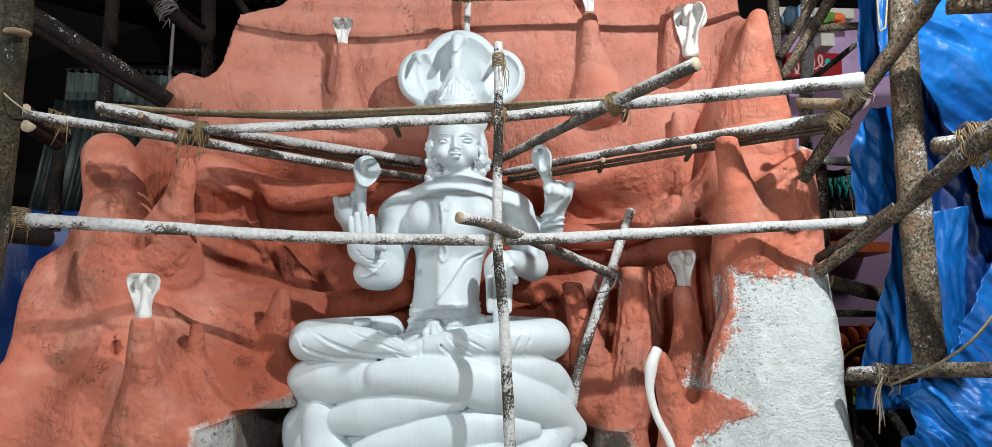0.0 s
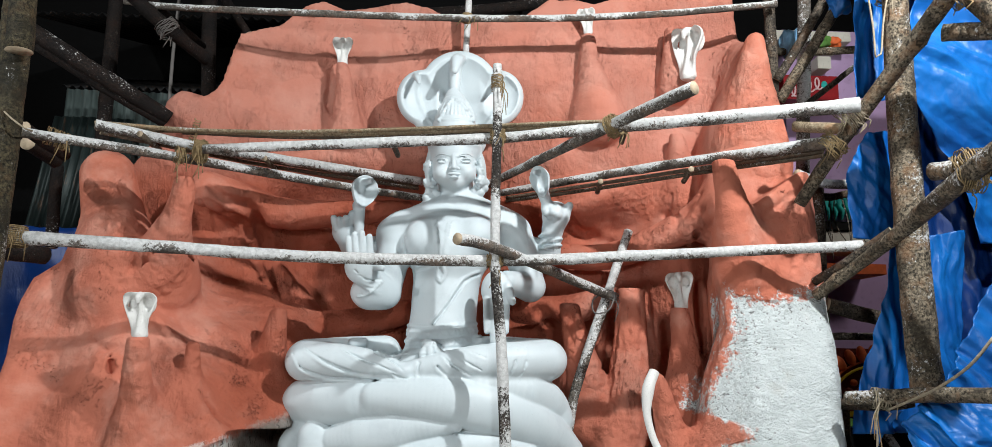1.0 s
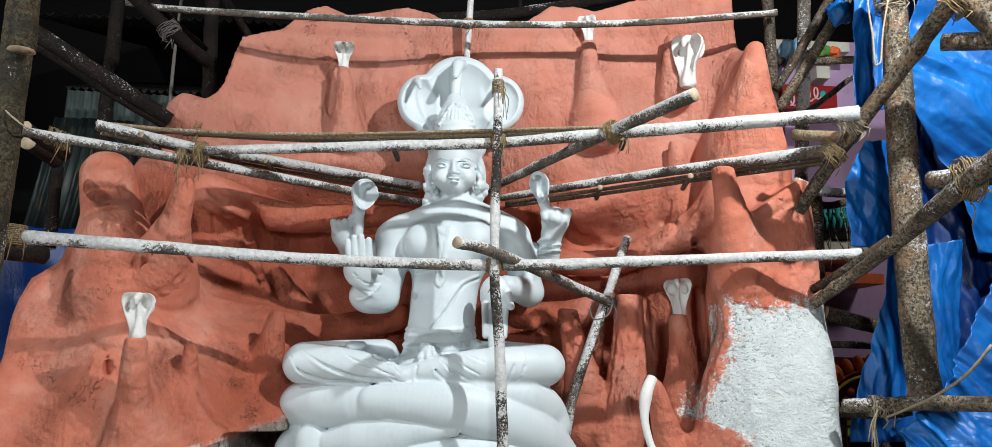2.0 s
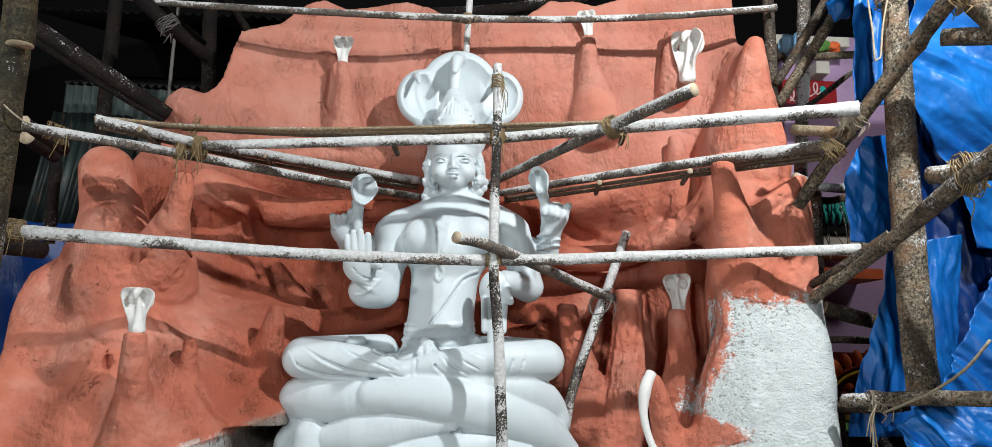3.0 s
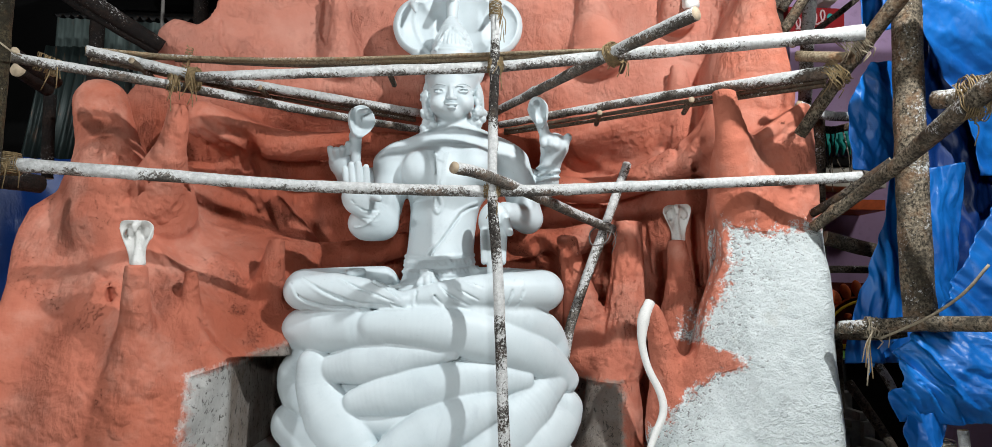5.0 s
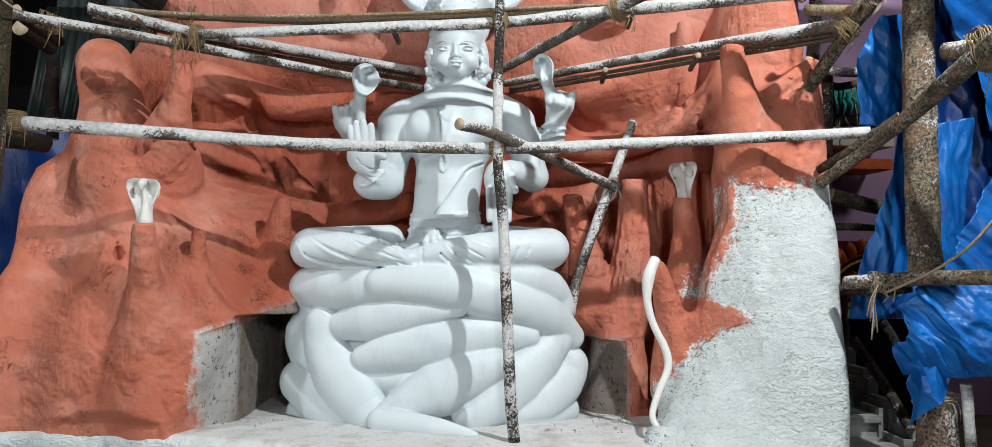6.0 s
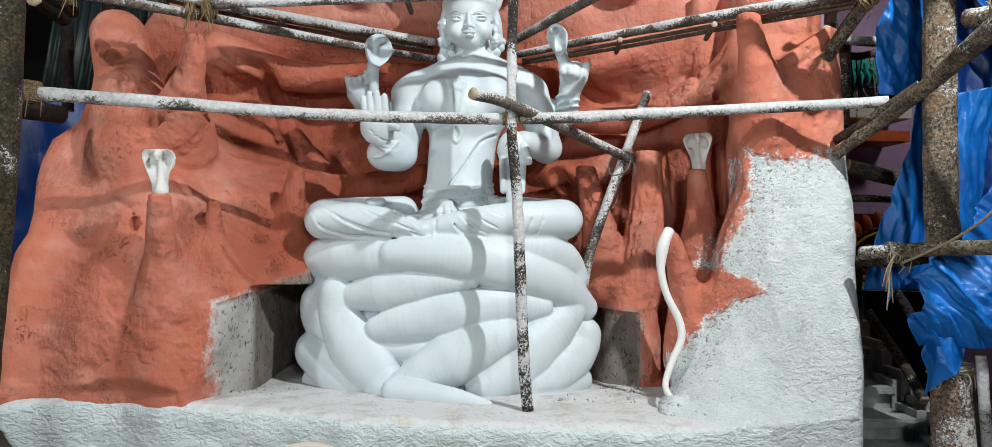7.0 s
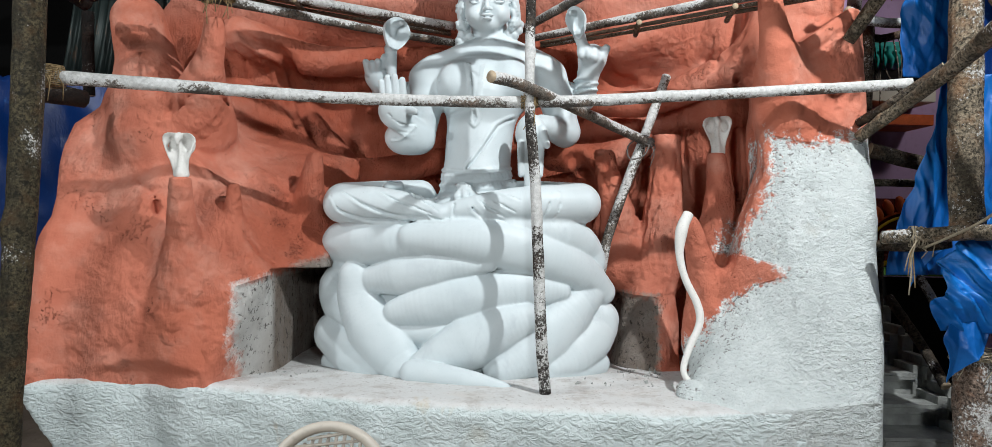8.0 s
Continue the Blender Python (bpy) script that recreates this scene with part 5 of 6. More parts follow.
    for at, mid, b, r in (((-0.111, 5.62, 3.795), (-0.133, 5.52, 3.755), (-0.147, 5.43, 3.635), 0.047), ((-0.447, 5.6, 3.652), (-0.428, 5.55, 3.614), (-0.409, 5.5, 3.557), 0.024), ((0.211, 5.6, 3.669), (0.195, 5.55, 3.63), (0.175, 5.5, 3.571), 0.024)):
        c.snake([at, mid, b], [r * 0.9, r, r * 0.55], 0.02, 0.02, 0.8)
        for q in (-1, 1):
            c.ball((mid[0] + q * r * 0.75, mid[1] - r * 0.35, mid[2] + r * 0.2), r * 0.30, 0.006)
    c.rod((-0.143, 5.6, 3.746), (-0.146, 5.58, 3.547), 0.05, 0.04, 0.03)
    c.rod((-0.123, 5.660, 3.125), (-0.096, 5.660, 2.354), 0.13, 0.18, 0.05)
    s, x, y, z = c.patch(c.low, c.low + c.h * c.n, 0)
    c.f[s] = np.maximum(c.f[s], 0.395 - z + 0 * x * y)
    v, f = c.skin()
    v = relaxed(v, f, 1)
    v = np.array((0.0, 0.08, 1.5)) + (v - np.array((0.0, 0.08, 1.5))) * 1.03
    v += 0.0022 * value_noise(v, 14, 3)[:, None] * np.array([0.5, 0.8, 0.3])
    return tagged(quads_object("statue", v, f, PRIMER, (-0.2, 5.2, 0.4)), "white primed seated statue on coiled serpent with hoods", "statue")


statue()


# ---- cobra ornaments on the cones ----
def cobra(at, size, turn=0, lean=0, label="small cream cobra head with spread hood on a red cone"):
    """A raised cobra: neck, a hood hollowed on both sides of its ridge, and the head; at is the foot of its neck, size its height."""
    c = Clay((-0.6, -0.5, -0.1), (0.6, 0.4, 1.1), 0.016)
    s, x, y, z = c.patch(c.low, c.low + c.h * c.n, 0)
    half = np.interp(z, [-0.05, 0.0, 0.15, 0.35, 0.60, 0.78, 0.88, 0.95, 1.0], [0.14, 0.18, 0.19, 0.23, 0.335, 0.395, 0.38, 0.32, 0.20])
    curl = 0.02 - 0.16 * (x / np.maximum(half, 0.1)) ** 2 * np.clip(z / 0.4, 0, 1) - 0.14 * np.clip((z - 0.76) / 0.24, 0, 1) ** 2
    c.f[s] = smooth_most((np.abs(x) - half) * 0.8, (np.abs(y - curl) - 0.055) * 0.75, 0.05)
    c.f[s] = smooth_most(np.maximum(c.f[s], -0.02 - z), z - 0.985 + 0 * x, 0.05)
    c.snake([(0, 0.02, 0.0), (0, 0.03, 0.25)], [0.15, 0.12], 0.08, 0.06)
    c.snake([(0, -0.07, 0.03), (0, -0.06, 0.35), (0, -0.05, 0.62), (0, -0.06, 0.80), (0, -0.14, 0.90)], [0.075, 0.050, 0.042, 0.060, 0.065], 0.03, 0.06)
    c.snake([(0, -0.16, 0.90), (0, -0.24, 0.84), (0, -0.25, 0.74)], [0.085, 0.075, 0.04], 0.03, 0.05)
    for side in (-1, 1):
        c.snake([(side * 0.06, -0.06, 0.08), (side * 0.12, -0.05, 0.32), (side * 0.17, -0.04, 0.46)], [0.024, 0.028, 0.012], 0.02, 0.06)
        c.ball((side * 0.185, -0.10, 0.72), (0.115, 0.125, 0.17), 0.03, None, True)
        c.ball((side * 0.18, 0.035, 0.70), (0.14, 0.035, 0.20), 0.02)
    v, f = c.skin()
    me = quads_object("cobra_ornament", v * size, f, COBRA)
    me.matrix_world = Matrix.Translation(at) @ pose(0, 0, 0, 0, lean, turn)
    return tagged(me, label, "statue", "cobra ornaments")


cobra((-1.946, 4.700, 1.665), 0.255)
cobra((-1.076, 6.020, 3.892), 0.215)
cobra((1.523, 5.520, 1.936), 0.26, -6, -5)
cobra((0.929, 5.980, 4.212), 0.20, -4, -8)
cobra((1.711, 5.860, 3.815), 0.39, -52, 8, "long cream cobra with spread hood against the red mound")


def wavy_serpent():
    v, f = tube([(1.189, 4.990, 1.494), (1.141, 4.950, 1.396), (1.124, 4.930, 1.244), (1.156, 4.900, 1.087), (1.224, 4.860, 0.934), (1.234, 4.830, 0.820), (1.162, 4.780, 0.670), (1.117, 4.740, 0.541), (1.152, 4.690, 0.464), (1.175, 4.640, 0.392)],
                [0.034, 0.040, 0.026, 0.023, 0.024, 0.025, 0.023, 0.021, 0.019, 0.009], 0.03, 14, 0.04, 4, 1.0)
    return tagged(mesh_object("serpent_ornament", v, f, COBRA, origin=(1.175, 4.640, 0.392)), "cream painted serpent creeping up the red ridge", "statue", "cobra ornaments")


wavy_serpent()


# ---- scaffolding ----
pole([(-2.640, 4.450, 2.201), (-1.856, 4.640, 2.186), (-0.997, 4.800, 2.164), (0.158, 4.860, 2.170), (1.033, 4.840, 2.218), (2.012, 4.740, 2.272), (2.403, 4.620, 2.284)], [0.040, 0.038, 0.036, 0.036, 0.034, 0.033], BARK_WASHED, "long whitewashed pole lashed across the scaffold")
pole([(0.277, 4.654, 0.400), (0.248, 4.660, 0.708), (0.197, 4.720, 1.622), (0.152, 4.785, 2.165), (0.153, 4.830, 2.973), (0.146, 4.860, 3.471)], [0.036, 0.034, 0.031, 0.030], BARK_SPLASHED, "upright dark pole splashed with white in front of the statue")
pole([(-1.728, 4.880, 2.851), (-0.611, 4.900, 2.931), (0.172, 4.905, 2.986), (0.893, 4.740, 3.029), (2.267, 4.300, 3.074)], [0.030, 0.034, 0.036, 0.040, 0.044], BARK_WASHED, "whitewashed pole lashed above the statue's brow")
pole([(-2.343, 4.72, 2.951), (-1.758, 5.054, 2.902), (-1.429, 5.401, 2.937), (-0.397, 6.093, 2.944)], [0.032, 0.032], BARK_WASHED, "pale pole running back beside the statue")
pole([(-2.606, 4.42, 2.803), (-1.952, 4.931, 2.814), (-0.88, 5.693, 2.794), (-0.383, 5.967, 2.784)], [0.030, 0.032, 0.028], BARK_SPOTTED, "dark pole splashed with white beside the statue")
pole([(0.236, 6.051, 2.858), (0.926, 5.66, 2.922), (1.527, 5.085, 2.914), (2.177, 4.47, 2.893)], [0.028, 0.034, 0.038], BARK_SPOTTED, "weathered pole running back beside the statue")
pole([(0.126, 6.167, 2.947), (0.878, 4.66, 3.025), (1.232, 4.12, 3.083)], [0.032, 0.040], BARK_SPOTTED, "slanting pole with a pale sawn end")
pole([(-2.677, 5.620, 4.188), (-2.205, 5.640, 4.157), (-0.070, 5.680, 4.165), (1.223, 5.660, 4.223), (2.363, 5.620, 4.340)], [0.026, 0.028, 0.027], BARK_SPOTTED, "thin whitewashed pole across the mound's crest")
pole([(-0.080, 5.95, 3.80), (-0.064, 5.95, 4.30), (-0.046, 5.95, 5.05)], [0.026, 0.026], BARK_WASHED, "white upright pole above the serpent's hoods")
pole([(-0.080, 4.420, 2.240), (0.163, 4.720, 2.228), (1.060, 5.660, 2.014)], [0.036, 0.034], BARK_SPOTTED, "short slanting pole lashed to the upright")
pole([(1.218, 5.860, 2.540), (1.030, 5.700, 2.063), (0.762, 5.500, 1.368), (0.692, 5.450, 1.036)], [0.034, 0.036], BARK_SPOTTED, "leaning brace behind the statue's knee")
for line, m in (([(-2.384, 4.800, 2.982), (-1.735, 4.960, 2.996), (-0.793, 4.990, 3.031), (1.300, 4.880, 3.142)], BAMBOO), ([(-2.115, 4.990, 2.999), (-0.797, 5.020, 3.018), (1.311, 4.920, 3.129)], BAMBOO), ([(-1.921, 5.020, 2.998), (-0.800, 5.050, 3.005), (1.319, 4.950, 3.116)], BAMBOO_DARK)):
    pole(line, [0.026, 0.022], m, "split bamboo strip laid across the scaffold", "bamboo_strip", "bamboo", "bamboo strips", 0.55, 0.6)
for line in (
    [(-2.349, 4.76, 2.934), (-1.895, 5.085, 2.914), (-1.493, 5.481, 2.932), (-0.439, 6.136, 2.921)], [(-2.336, 4.78, 2.916), (-1.91, 5.132, 2.906), (-1.504, 5.53, 2.911), (-0.44, 6.167, 2.901)],
    [(0.279, 6.051, 2.818), (0.932, 5.693, 2.866), (1.545, 5.148, 2.872), (2.158, 4.56, 2.86)], [(0.281, 6.083, 2.799), (0.937, 5.724, 2.839), (1.558, 5.195, 2.853), (2.172, 4.59, 2.84)],
):
    pole(line, [0.023, 0.023], BAMBOO_DARK, "weathered bamboo strip beside the pole", "bamboo_strip", "bamboo", "bamboo strips", 0.6, 0.6)
for a in ((-2.084, 4.86, 2.928), (-1.46, 5.433, 2.935), (0.939, 5.595, 2.868), (1.479, 5.148, 2.866), (-0.54, 5.085, 2.986), (0.967, 4.8, 3.045)):
    pole([(a[0], a[1] - 0.10, a[2] - 0.02), (a[0] + 0.02, a[1] + 0.16, a[2] - 0.05)], [0.020, 0.018], BAMBOO_DARK, "short cross stick under the bamboo strips", "cross_stick", "stick", "cross sticks")

# posts and braces of the east side
pole([(2.589, 4.400, 4.112), (2.576, 4.400, 2.841), (2.577, 4.380, 1.825), (2.587, 4.360, 1.400)], [0.070, 0.084, 0.090, 0.090], BARK_PALE, "thick grey-brown barked post in front of blue tarpaulin", "scaffold_post", "post", "scaffold posts", 1.0, 0.5, 0.07)
pole([(2.616, 4.340, 0.756), (2.627, 4.330, 0.460), (2.647, 4.320, 0.044)], [0.100, 0.112, 0.118], BARK_LOG, "stout log post stained with whitewash", "scaffold_post", "post", "scaffold posts", 1.0, 0.5, 0.07)
pole([(2.091, 4.780, 2.569), (2.261, 4.520, 2.922), (2.438, 4.160, 3.282), (2.546, 3.800, 3.560), (2.653, 3.600, 3.782)], [0.040, 0.046, 0.050, 0.050], BARK_PALE, "slanting barked brace across the post", "scaffold_brace", "pole", "scaffold braces", 1.0, 0.8, 0.07)
pole([(2.226, 4.900, 1.995), (2.431, 4.400, 2.271), (2.426, 3.620, 2.503), (2.487, 3.300, 2.631)], [0.036, 0.042, 0.052, 0.056], BARK_PALE, "slanting barked brace with a coir lashing", "scaffold_brace", "pole", "scaffold braces", 1.0, 0.8, 0.07)
pole([(2.231, 4.920, 2.087), (2.332, 4.660, 2.196), (2.495, 4.450, 2.355)], [0.028, 0.027], BARK, "thin dark brace beside the thick one", "scaffold_brace", "pole", "scaffold braces")
pole([(2.554, 3.920, 3.366), (2.781, 3.700, 3.296)], [0.048, 0.050], BARK_PALE, "sawn pole end resting on the brace")
pole([(2.451, 3.950, 2.593), (2.524, 3.760, 2.564), (2.670, 3.600, 2.548)], [0.048, 0.048], BARK_PALE, "sawn pole end bound with coir rope")
pole([(2.111, 4.840, 3.100), (2.342, 4.500, 2.984)], [0.034, 0.036], BAMBOO, "peeled stub of pole lashed to the brace")
pole([(2.195, 4.50, 1.375), (2.296, 4.321, 1.39), (2.517, 4.209, 1.413), (2.725, 3.819, 1.431)], [0.040, 0.042, 0.040], BARK_PALE, "level barked pole bound with string")
pole([(2.295, 4.860, 1.319), (2.548, 4.720, 1.323), (2.683, 4.680, 1.347)], [0.034, 0.030], BARK, "dark pole behind the level one")
pole([(2.630, 3.800, 3.608), (2.751, 3.660, 3.291)], [0.085, 0.085], BARK_PALE, "thick log slanting above the tarpaulin")
rear = thing("rear_scaffold", (2.7, 5.7, 0.0), "rough lashed pole scaffold behind the mound's east flank", "scaffold")
def rear_pole(a, b, c, r, m):
    frame_pole([a, b, c], r, m, rear)

rear_pole((2.653, 6.000, 2.082), (2.84, 5.99, 0.9), (2.80, 6.0, -0.04), 0.055, BARK)
rear_pole((2.60, 5.62, 1.4), (2.60, 5.60, 0.7), (2.60, 5.60, -0.04), 0.055, BARK)
rear_pole((2.347, 5.750, 4.731), (2.361, 5.750, 3.706), (2.320, 5.720, 1.679), 0.045, BARK)
rear_pole((2.779, 6.000, 4.883), (2.720, 6.000, 3.808), (2.573, 6.000, 1.396), 0.055, BARK_SPOTTED)
rear_pole((2.600, 5.620, 2.916), (2.592, 5.620, 1.961), (2.620, 5.620, 1.108), 0.055, BARK)
rear_pole((2.824, 5.400, 4.385), (2.605, 5.500, 3.983), (2.364, 5.650, 3.558), 0.042, BARK_PALE)
rear_pole((2.791, 5.500, 4.513), (2.544, 5.600, 4.048), (2.372, 5.700, 3.741), 0.036, BARK)
rear_pole((2.320, 5.400, 3.361), (2.559, 5.500, 3.525), (2.944, 5.600, 3.831), 0.022, BARK)
rear_pole((2.661, 6.400, 4.271), (3.091, 6.400, 4.289), (3.496, 6.400, 4.324), 0.035, BARK_PALE)
rear_pole((2.269, 5.200, 2.867), (2.504, 5.300, 2.829), (2.763, 5.400, 2.850), 0.036, BARK_WASHED)
rear_pole((2.618, 5.700, 2.835), (2.740, 5.700, 2.814), (2.915, 5.700, 2.855), 0.030, BARK)
rear_pole((2.579, 5.500, 1.978), (2.739, 5.500, 1.937), (3.015, 5.500, 1.876), 0.055, BARK)
rear_pole((2.663, 5.700, 1.757), (2.854, 5.700, 1.762), (3.118, 5.700, 1.759), 0.028, BARK)
rear_pole((2.822, 5.800, 0.511), (2.814, 5.800, 0.865), (2.813, 5.800, 1.336), 0.035, BARK)
rear_pole((2.837, 5.400, 1.171), (2.916, 5.300, 0.985), (2.948, 5.200, 0.806), 0.030, BARK_SPOTTED)
rear_pole((2.842, 5.700, 0.922), (2.881, 5.300, 0.619), (2.861, 5.000, 0.425), 0.035, BARK)
rear_pole((3.164, 4.900, 0.731), (3.186, 4.900, 0.414), (3.221, 4.900, -0.062), 0.034, BARK_WASHED)
# thin twigs that hang in the gap
for i in range(7):
    a = Vector((2.642, 5.700, 2.831)).lerp(Vector((2.915, 5.700, 2.850)), i / 6)
    v, f = tube([a, a + Vector((0.05 - 0.02 * (i % 4), 0, -0.22)), a + Vector((0.12 - 0.05 * (i % 3), 0.02, -0.42 - 0.04 * (i % 3)))], [0.006, 0.003], 0.06, 5)
    mesh_object("twig", [Vector(p) - rear.location for p in v], f, BARK, rear)

# posts and beams of the west side
pole([(-2.604, 4.250, 3.712), (-2.597, 4.250, 2.577), (-2.620, 4.250, 1.542), (-2.677, 4.250, 0.505), (-2.697, 4.250, -0.153)], [0.080, 0.083, 0.078, 0.075], BARK_MOSSY, "tall barked post at the stage's edge", "scaffold_post", "post", "scaffold posts", 1.0, 0.5, 0.07)
pole([(-2.526, 4.150, 3.809), (-2.513, 4.140, 3.423), (-2.506, 4.140, 3.186)], [0.06, 0.072], BARK_MOSSY, "hanging log end lashed to the post", "scaffold_post", "post", "scaffold posts")
shed = thing("pole_shed", (-2.9, 6.2, 0.0), "dark weathered pole shed with zinc sheets beside the stage", "shed")
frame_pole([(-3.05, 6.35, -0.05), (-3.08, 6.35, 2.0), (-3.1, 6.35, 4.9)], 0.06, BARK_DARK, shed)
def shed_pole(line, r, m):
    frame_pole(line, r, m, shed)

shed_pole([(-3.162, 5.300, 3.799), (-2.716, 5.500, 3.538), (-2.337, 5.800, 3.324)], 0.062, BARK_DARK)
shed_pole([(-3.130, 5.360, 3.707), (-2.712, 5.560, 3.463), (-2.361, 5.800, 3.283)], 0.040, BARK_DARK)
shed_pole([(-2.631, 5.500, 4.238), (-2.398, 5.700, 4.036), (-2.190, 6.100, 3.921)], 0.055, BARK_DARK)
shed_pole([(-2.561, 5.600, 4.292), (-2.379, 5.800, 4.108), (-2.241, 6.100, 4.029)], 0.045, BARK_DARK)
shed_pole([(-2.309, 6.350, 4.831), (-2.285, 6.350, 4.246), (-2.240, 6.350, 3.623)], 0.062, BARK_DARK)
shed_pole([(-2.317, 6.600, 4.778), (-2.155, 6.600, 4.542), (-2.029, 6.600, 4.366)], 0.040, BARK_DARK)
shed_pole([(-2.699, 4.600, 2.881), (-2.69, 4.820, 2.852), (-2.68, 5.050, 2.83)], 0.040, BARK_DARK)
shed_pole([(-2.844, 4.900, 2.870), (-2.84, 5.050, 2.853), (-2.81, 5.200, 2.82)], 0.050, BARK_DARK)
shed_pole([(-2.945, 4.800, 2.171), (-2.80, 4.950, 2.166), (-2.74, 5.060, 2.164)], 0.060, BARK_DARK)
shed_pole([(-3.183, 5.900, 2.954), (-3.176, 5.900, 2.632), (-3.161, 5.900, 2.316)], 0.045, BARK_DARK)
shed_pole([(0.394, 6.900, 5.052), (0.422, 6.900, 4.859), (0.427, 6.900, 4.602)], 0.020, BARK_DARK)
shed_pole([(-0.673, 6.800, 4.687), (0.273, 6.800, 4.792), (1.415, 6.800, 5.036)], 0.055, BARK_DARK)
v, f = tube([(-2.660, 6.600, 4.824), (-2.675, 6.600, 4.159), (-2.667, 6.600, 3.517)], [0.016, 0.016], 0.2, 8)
mesh_object("steel_rod", [Vector(p) - shed.location for p in v], f, WIRE, shed)

# ---- lashings ----
def tie(at, way, r, w, m, cross):
    lashing(at, way, r, w, m, "coir rope lashing wound round crossed poles" if m is not THREAD else "pale string wound round the pole", 11, 5, cross)

tie((0.153, 4.820, 2.165), (0, 0, 1), 0.047, 0.07, COIR, (1, 0, 0))
tie((0.158, 4.865, 2.979), (0, 0, 1), 0.046, 0.08, COIR, (1, 0, 0))
tie((0.149, 4.855, 3.346), (0, 0, 1), 0.036, 0.10, COIR, None)
tie((0.882, 4.700, 3.025), (1, -0.4, 0.1), 0.060, 0.07, COIR, (0.6, -0.6, 0.3))
tie((-1.761, 4.930, 2.850), (1, 0.5, 0), 0.060, 0.06, COIR, (1, 0, 0))
tie((-1.892, 4.930, 2.820), (1, 0.5, -0.2), 0.048, 0.06, COIR, None)
tie((-1.837, 4.980, 2.955), (0.2, 0, 1), 0.020, 0.25, COIR, None)
tie((-2.486, 4.580, 2.812), (1, 0.6, -0.3), 0.048, 0.12, COIR, None)
tie((-2.603, 4.470, 2.205), (1, 0.2, 0), 0.055, 0.12, COIR, (0, 0, 1))
tie((2.266, 4.420, 3.053), (-0.5, 0.3, -0.5), 0.085, 0.12, THREAD, None)
tie((2.194, 4.500, 2.882), (-0.5, 0.3, -0.5), 0.078, 0.10, COIR, None)
tie((2.461, 3.660, 2.529), (-0.6, 0.5, -0.3), 0.088, 0.11, COIR, (1, -0.3, 0))
tie((2.298, 4.339, 1.383), (1, -0.3, 0), 0.052, 0.08, THREAD, None)
tie((2.563, 4.400, 3.835), (0, 0, 1), 0.082, 0.10, THREAD, None)
tie((2.554, 3.800, 3.531), (0.6, -0.5, 0.6), 0.075, 0.09, COIR, None)
tie((1.033, 5.640, 2.021), (0.3, 0, 0.9), 0.052, 0.06, WIRE, None)
tie((-0.070, 5.700, 4.174), (1, 0, 0), 0.034, 0.06, COIR, (0, 0, 1))
tie((2.616, 4.340, 0.738), (0, 0, 1), 0.104, 0.05, THREAD, None)
tie((-2.366, 5.700, 4.011), (0.5, 0.2, -0.6), 0.075, 0.10, WIRE, None)


def loose_string(points, r, material, label):
    v, f = tube(points, [r, r], 0.03, 6, 0.1, 3)
    return tagged(mesh_object("loose_string", v, f, material, origin=points[0]), label, "string", "loose strings")


loose_string([(2.488, 4.390, 3.873), (2.337, 4.250, 3.788), (2.335, 4.220, 3.517), (2.339, 4.220, 3.340), (2.371, 4.220, 3.361), (2.416, 4.250, 3.574), (2.472, 4.270, 3.788)], 0.006, THREAD, "loop of pale string hanging from the post")
loose_string([(2.277, 4.312, 1.384), (2.26, 4.284, 1.358), (2.23, 4.284, 1.223), (2.239, 4.284, 1.213), (2.228, 4.284, 1.064)], 0.004, THREAD, "pale string end hanging from the level pole")
for i in range(4):
    loose_string([(2.283, 4.312, 1.384), (2.267, 4.284, 1.365), Vector((2.242, 4.274, 1.299)) + Vector((0.012 * i - 0.02, 0.01 * i, 0)), Vector((2.232, 4.284, 1.195)) + Vector((0.02 * i - 0.03, 0, -0.03 * i))], 0.0035, COIR if i % 2 else THREAD, "frayed string end hanging from the level pole")
loose_string([(2.486, 3.633, 1.715), (2.42, 3.726, 1.579), (2.371, 3.912, 1.464), (2.336, 4.144, 1.376), (2.307, 4.284, 1.325)], 0.008, THREAD, "slack cord running to the level pole")
loose_string([(-2.614, 4.200, 2.889), (-2.509, 4.155, 2.807), (-2.444, 4.170, 2.760), (-2.448, 4.250, 2.766)], 0.005, THREAD, "thin wire round the post")
loose_string([(0.985, 5.580, 2.052), (0.890, 5.560, 1.980), (0.904, 5.560, 1.889), (1.005, 5.560, 1.915), (1.058, 5.600, 2.019)], 0.006, WIRE, "ring of dull wire on the brace")
for i in range(3):
    a = Vector((0.161, 4.832, 3.317)) + Vector((0.012 * i, 0, 0))
    loose_string([a, a + Vector((0.016, 0, -0.08 - 0.016 * i)), a + Vector((0.012 * i, 0, -0.17 - 0.012 * i))], 0.003, COIR, "frayed end of coir rope")


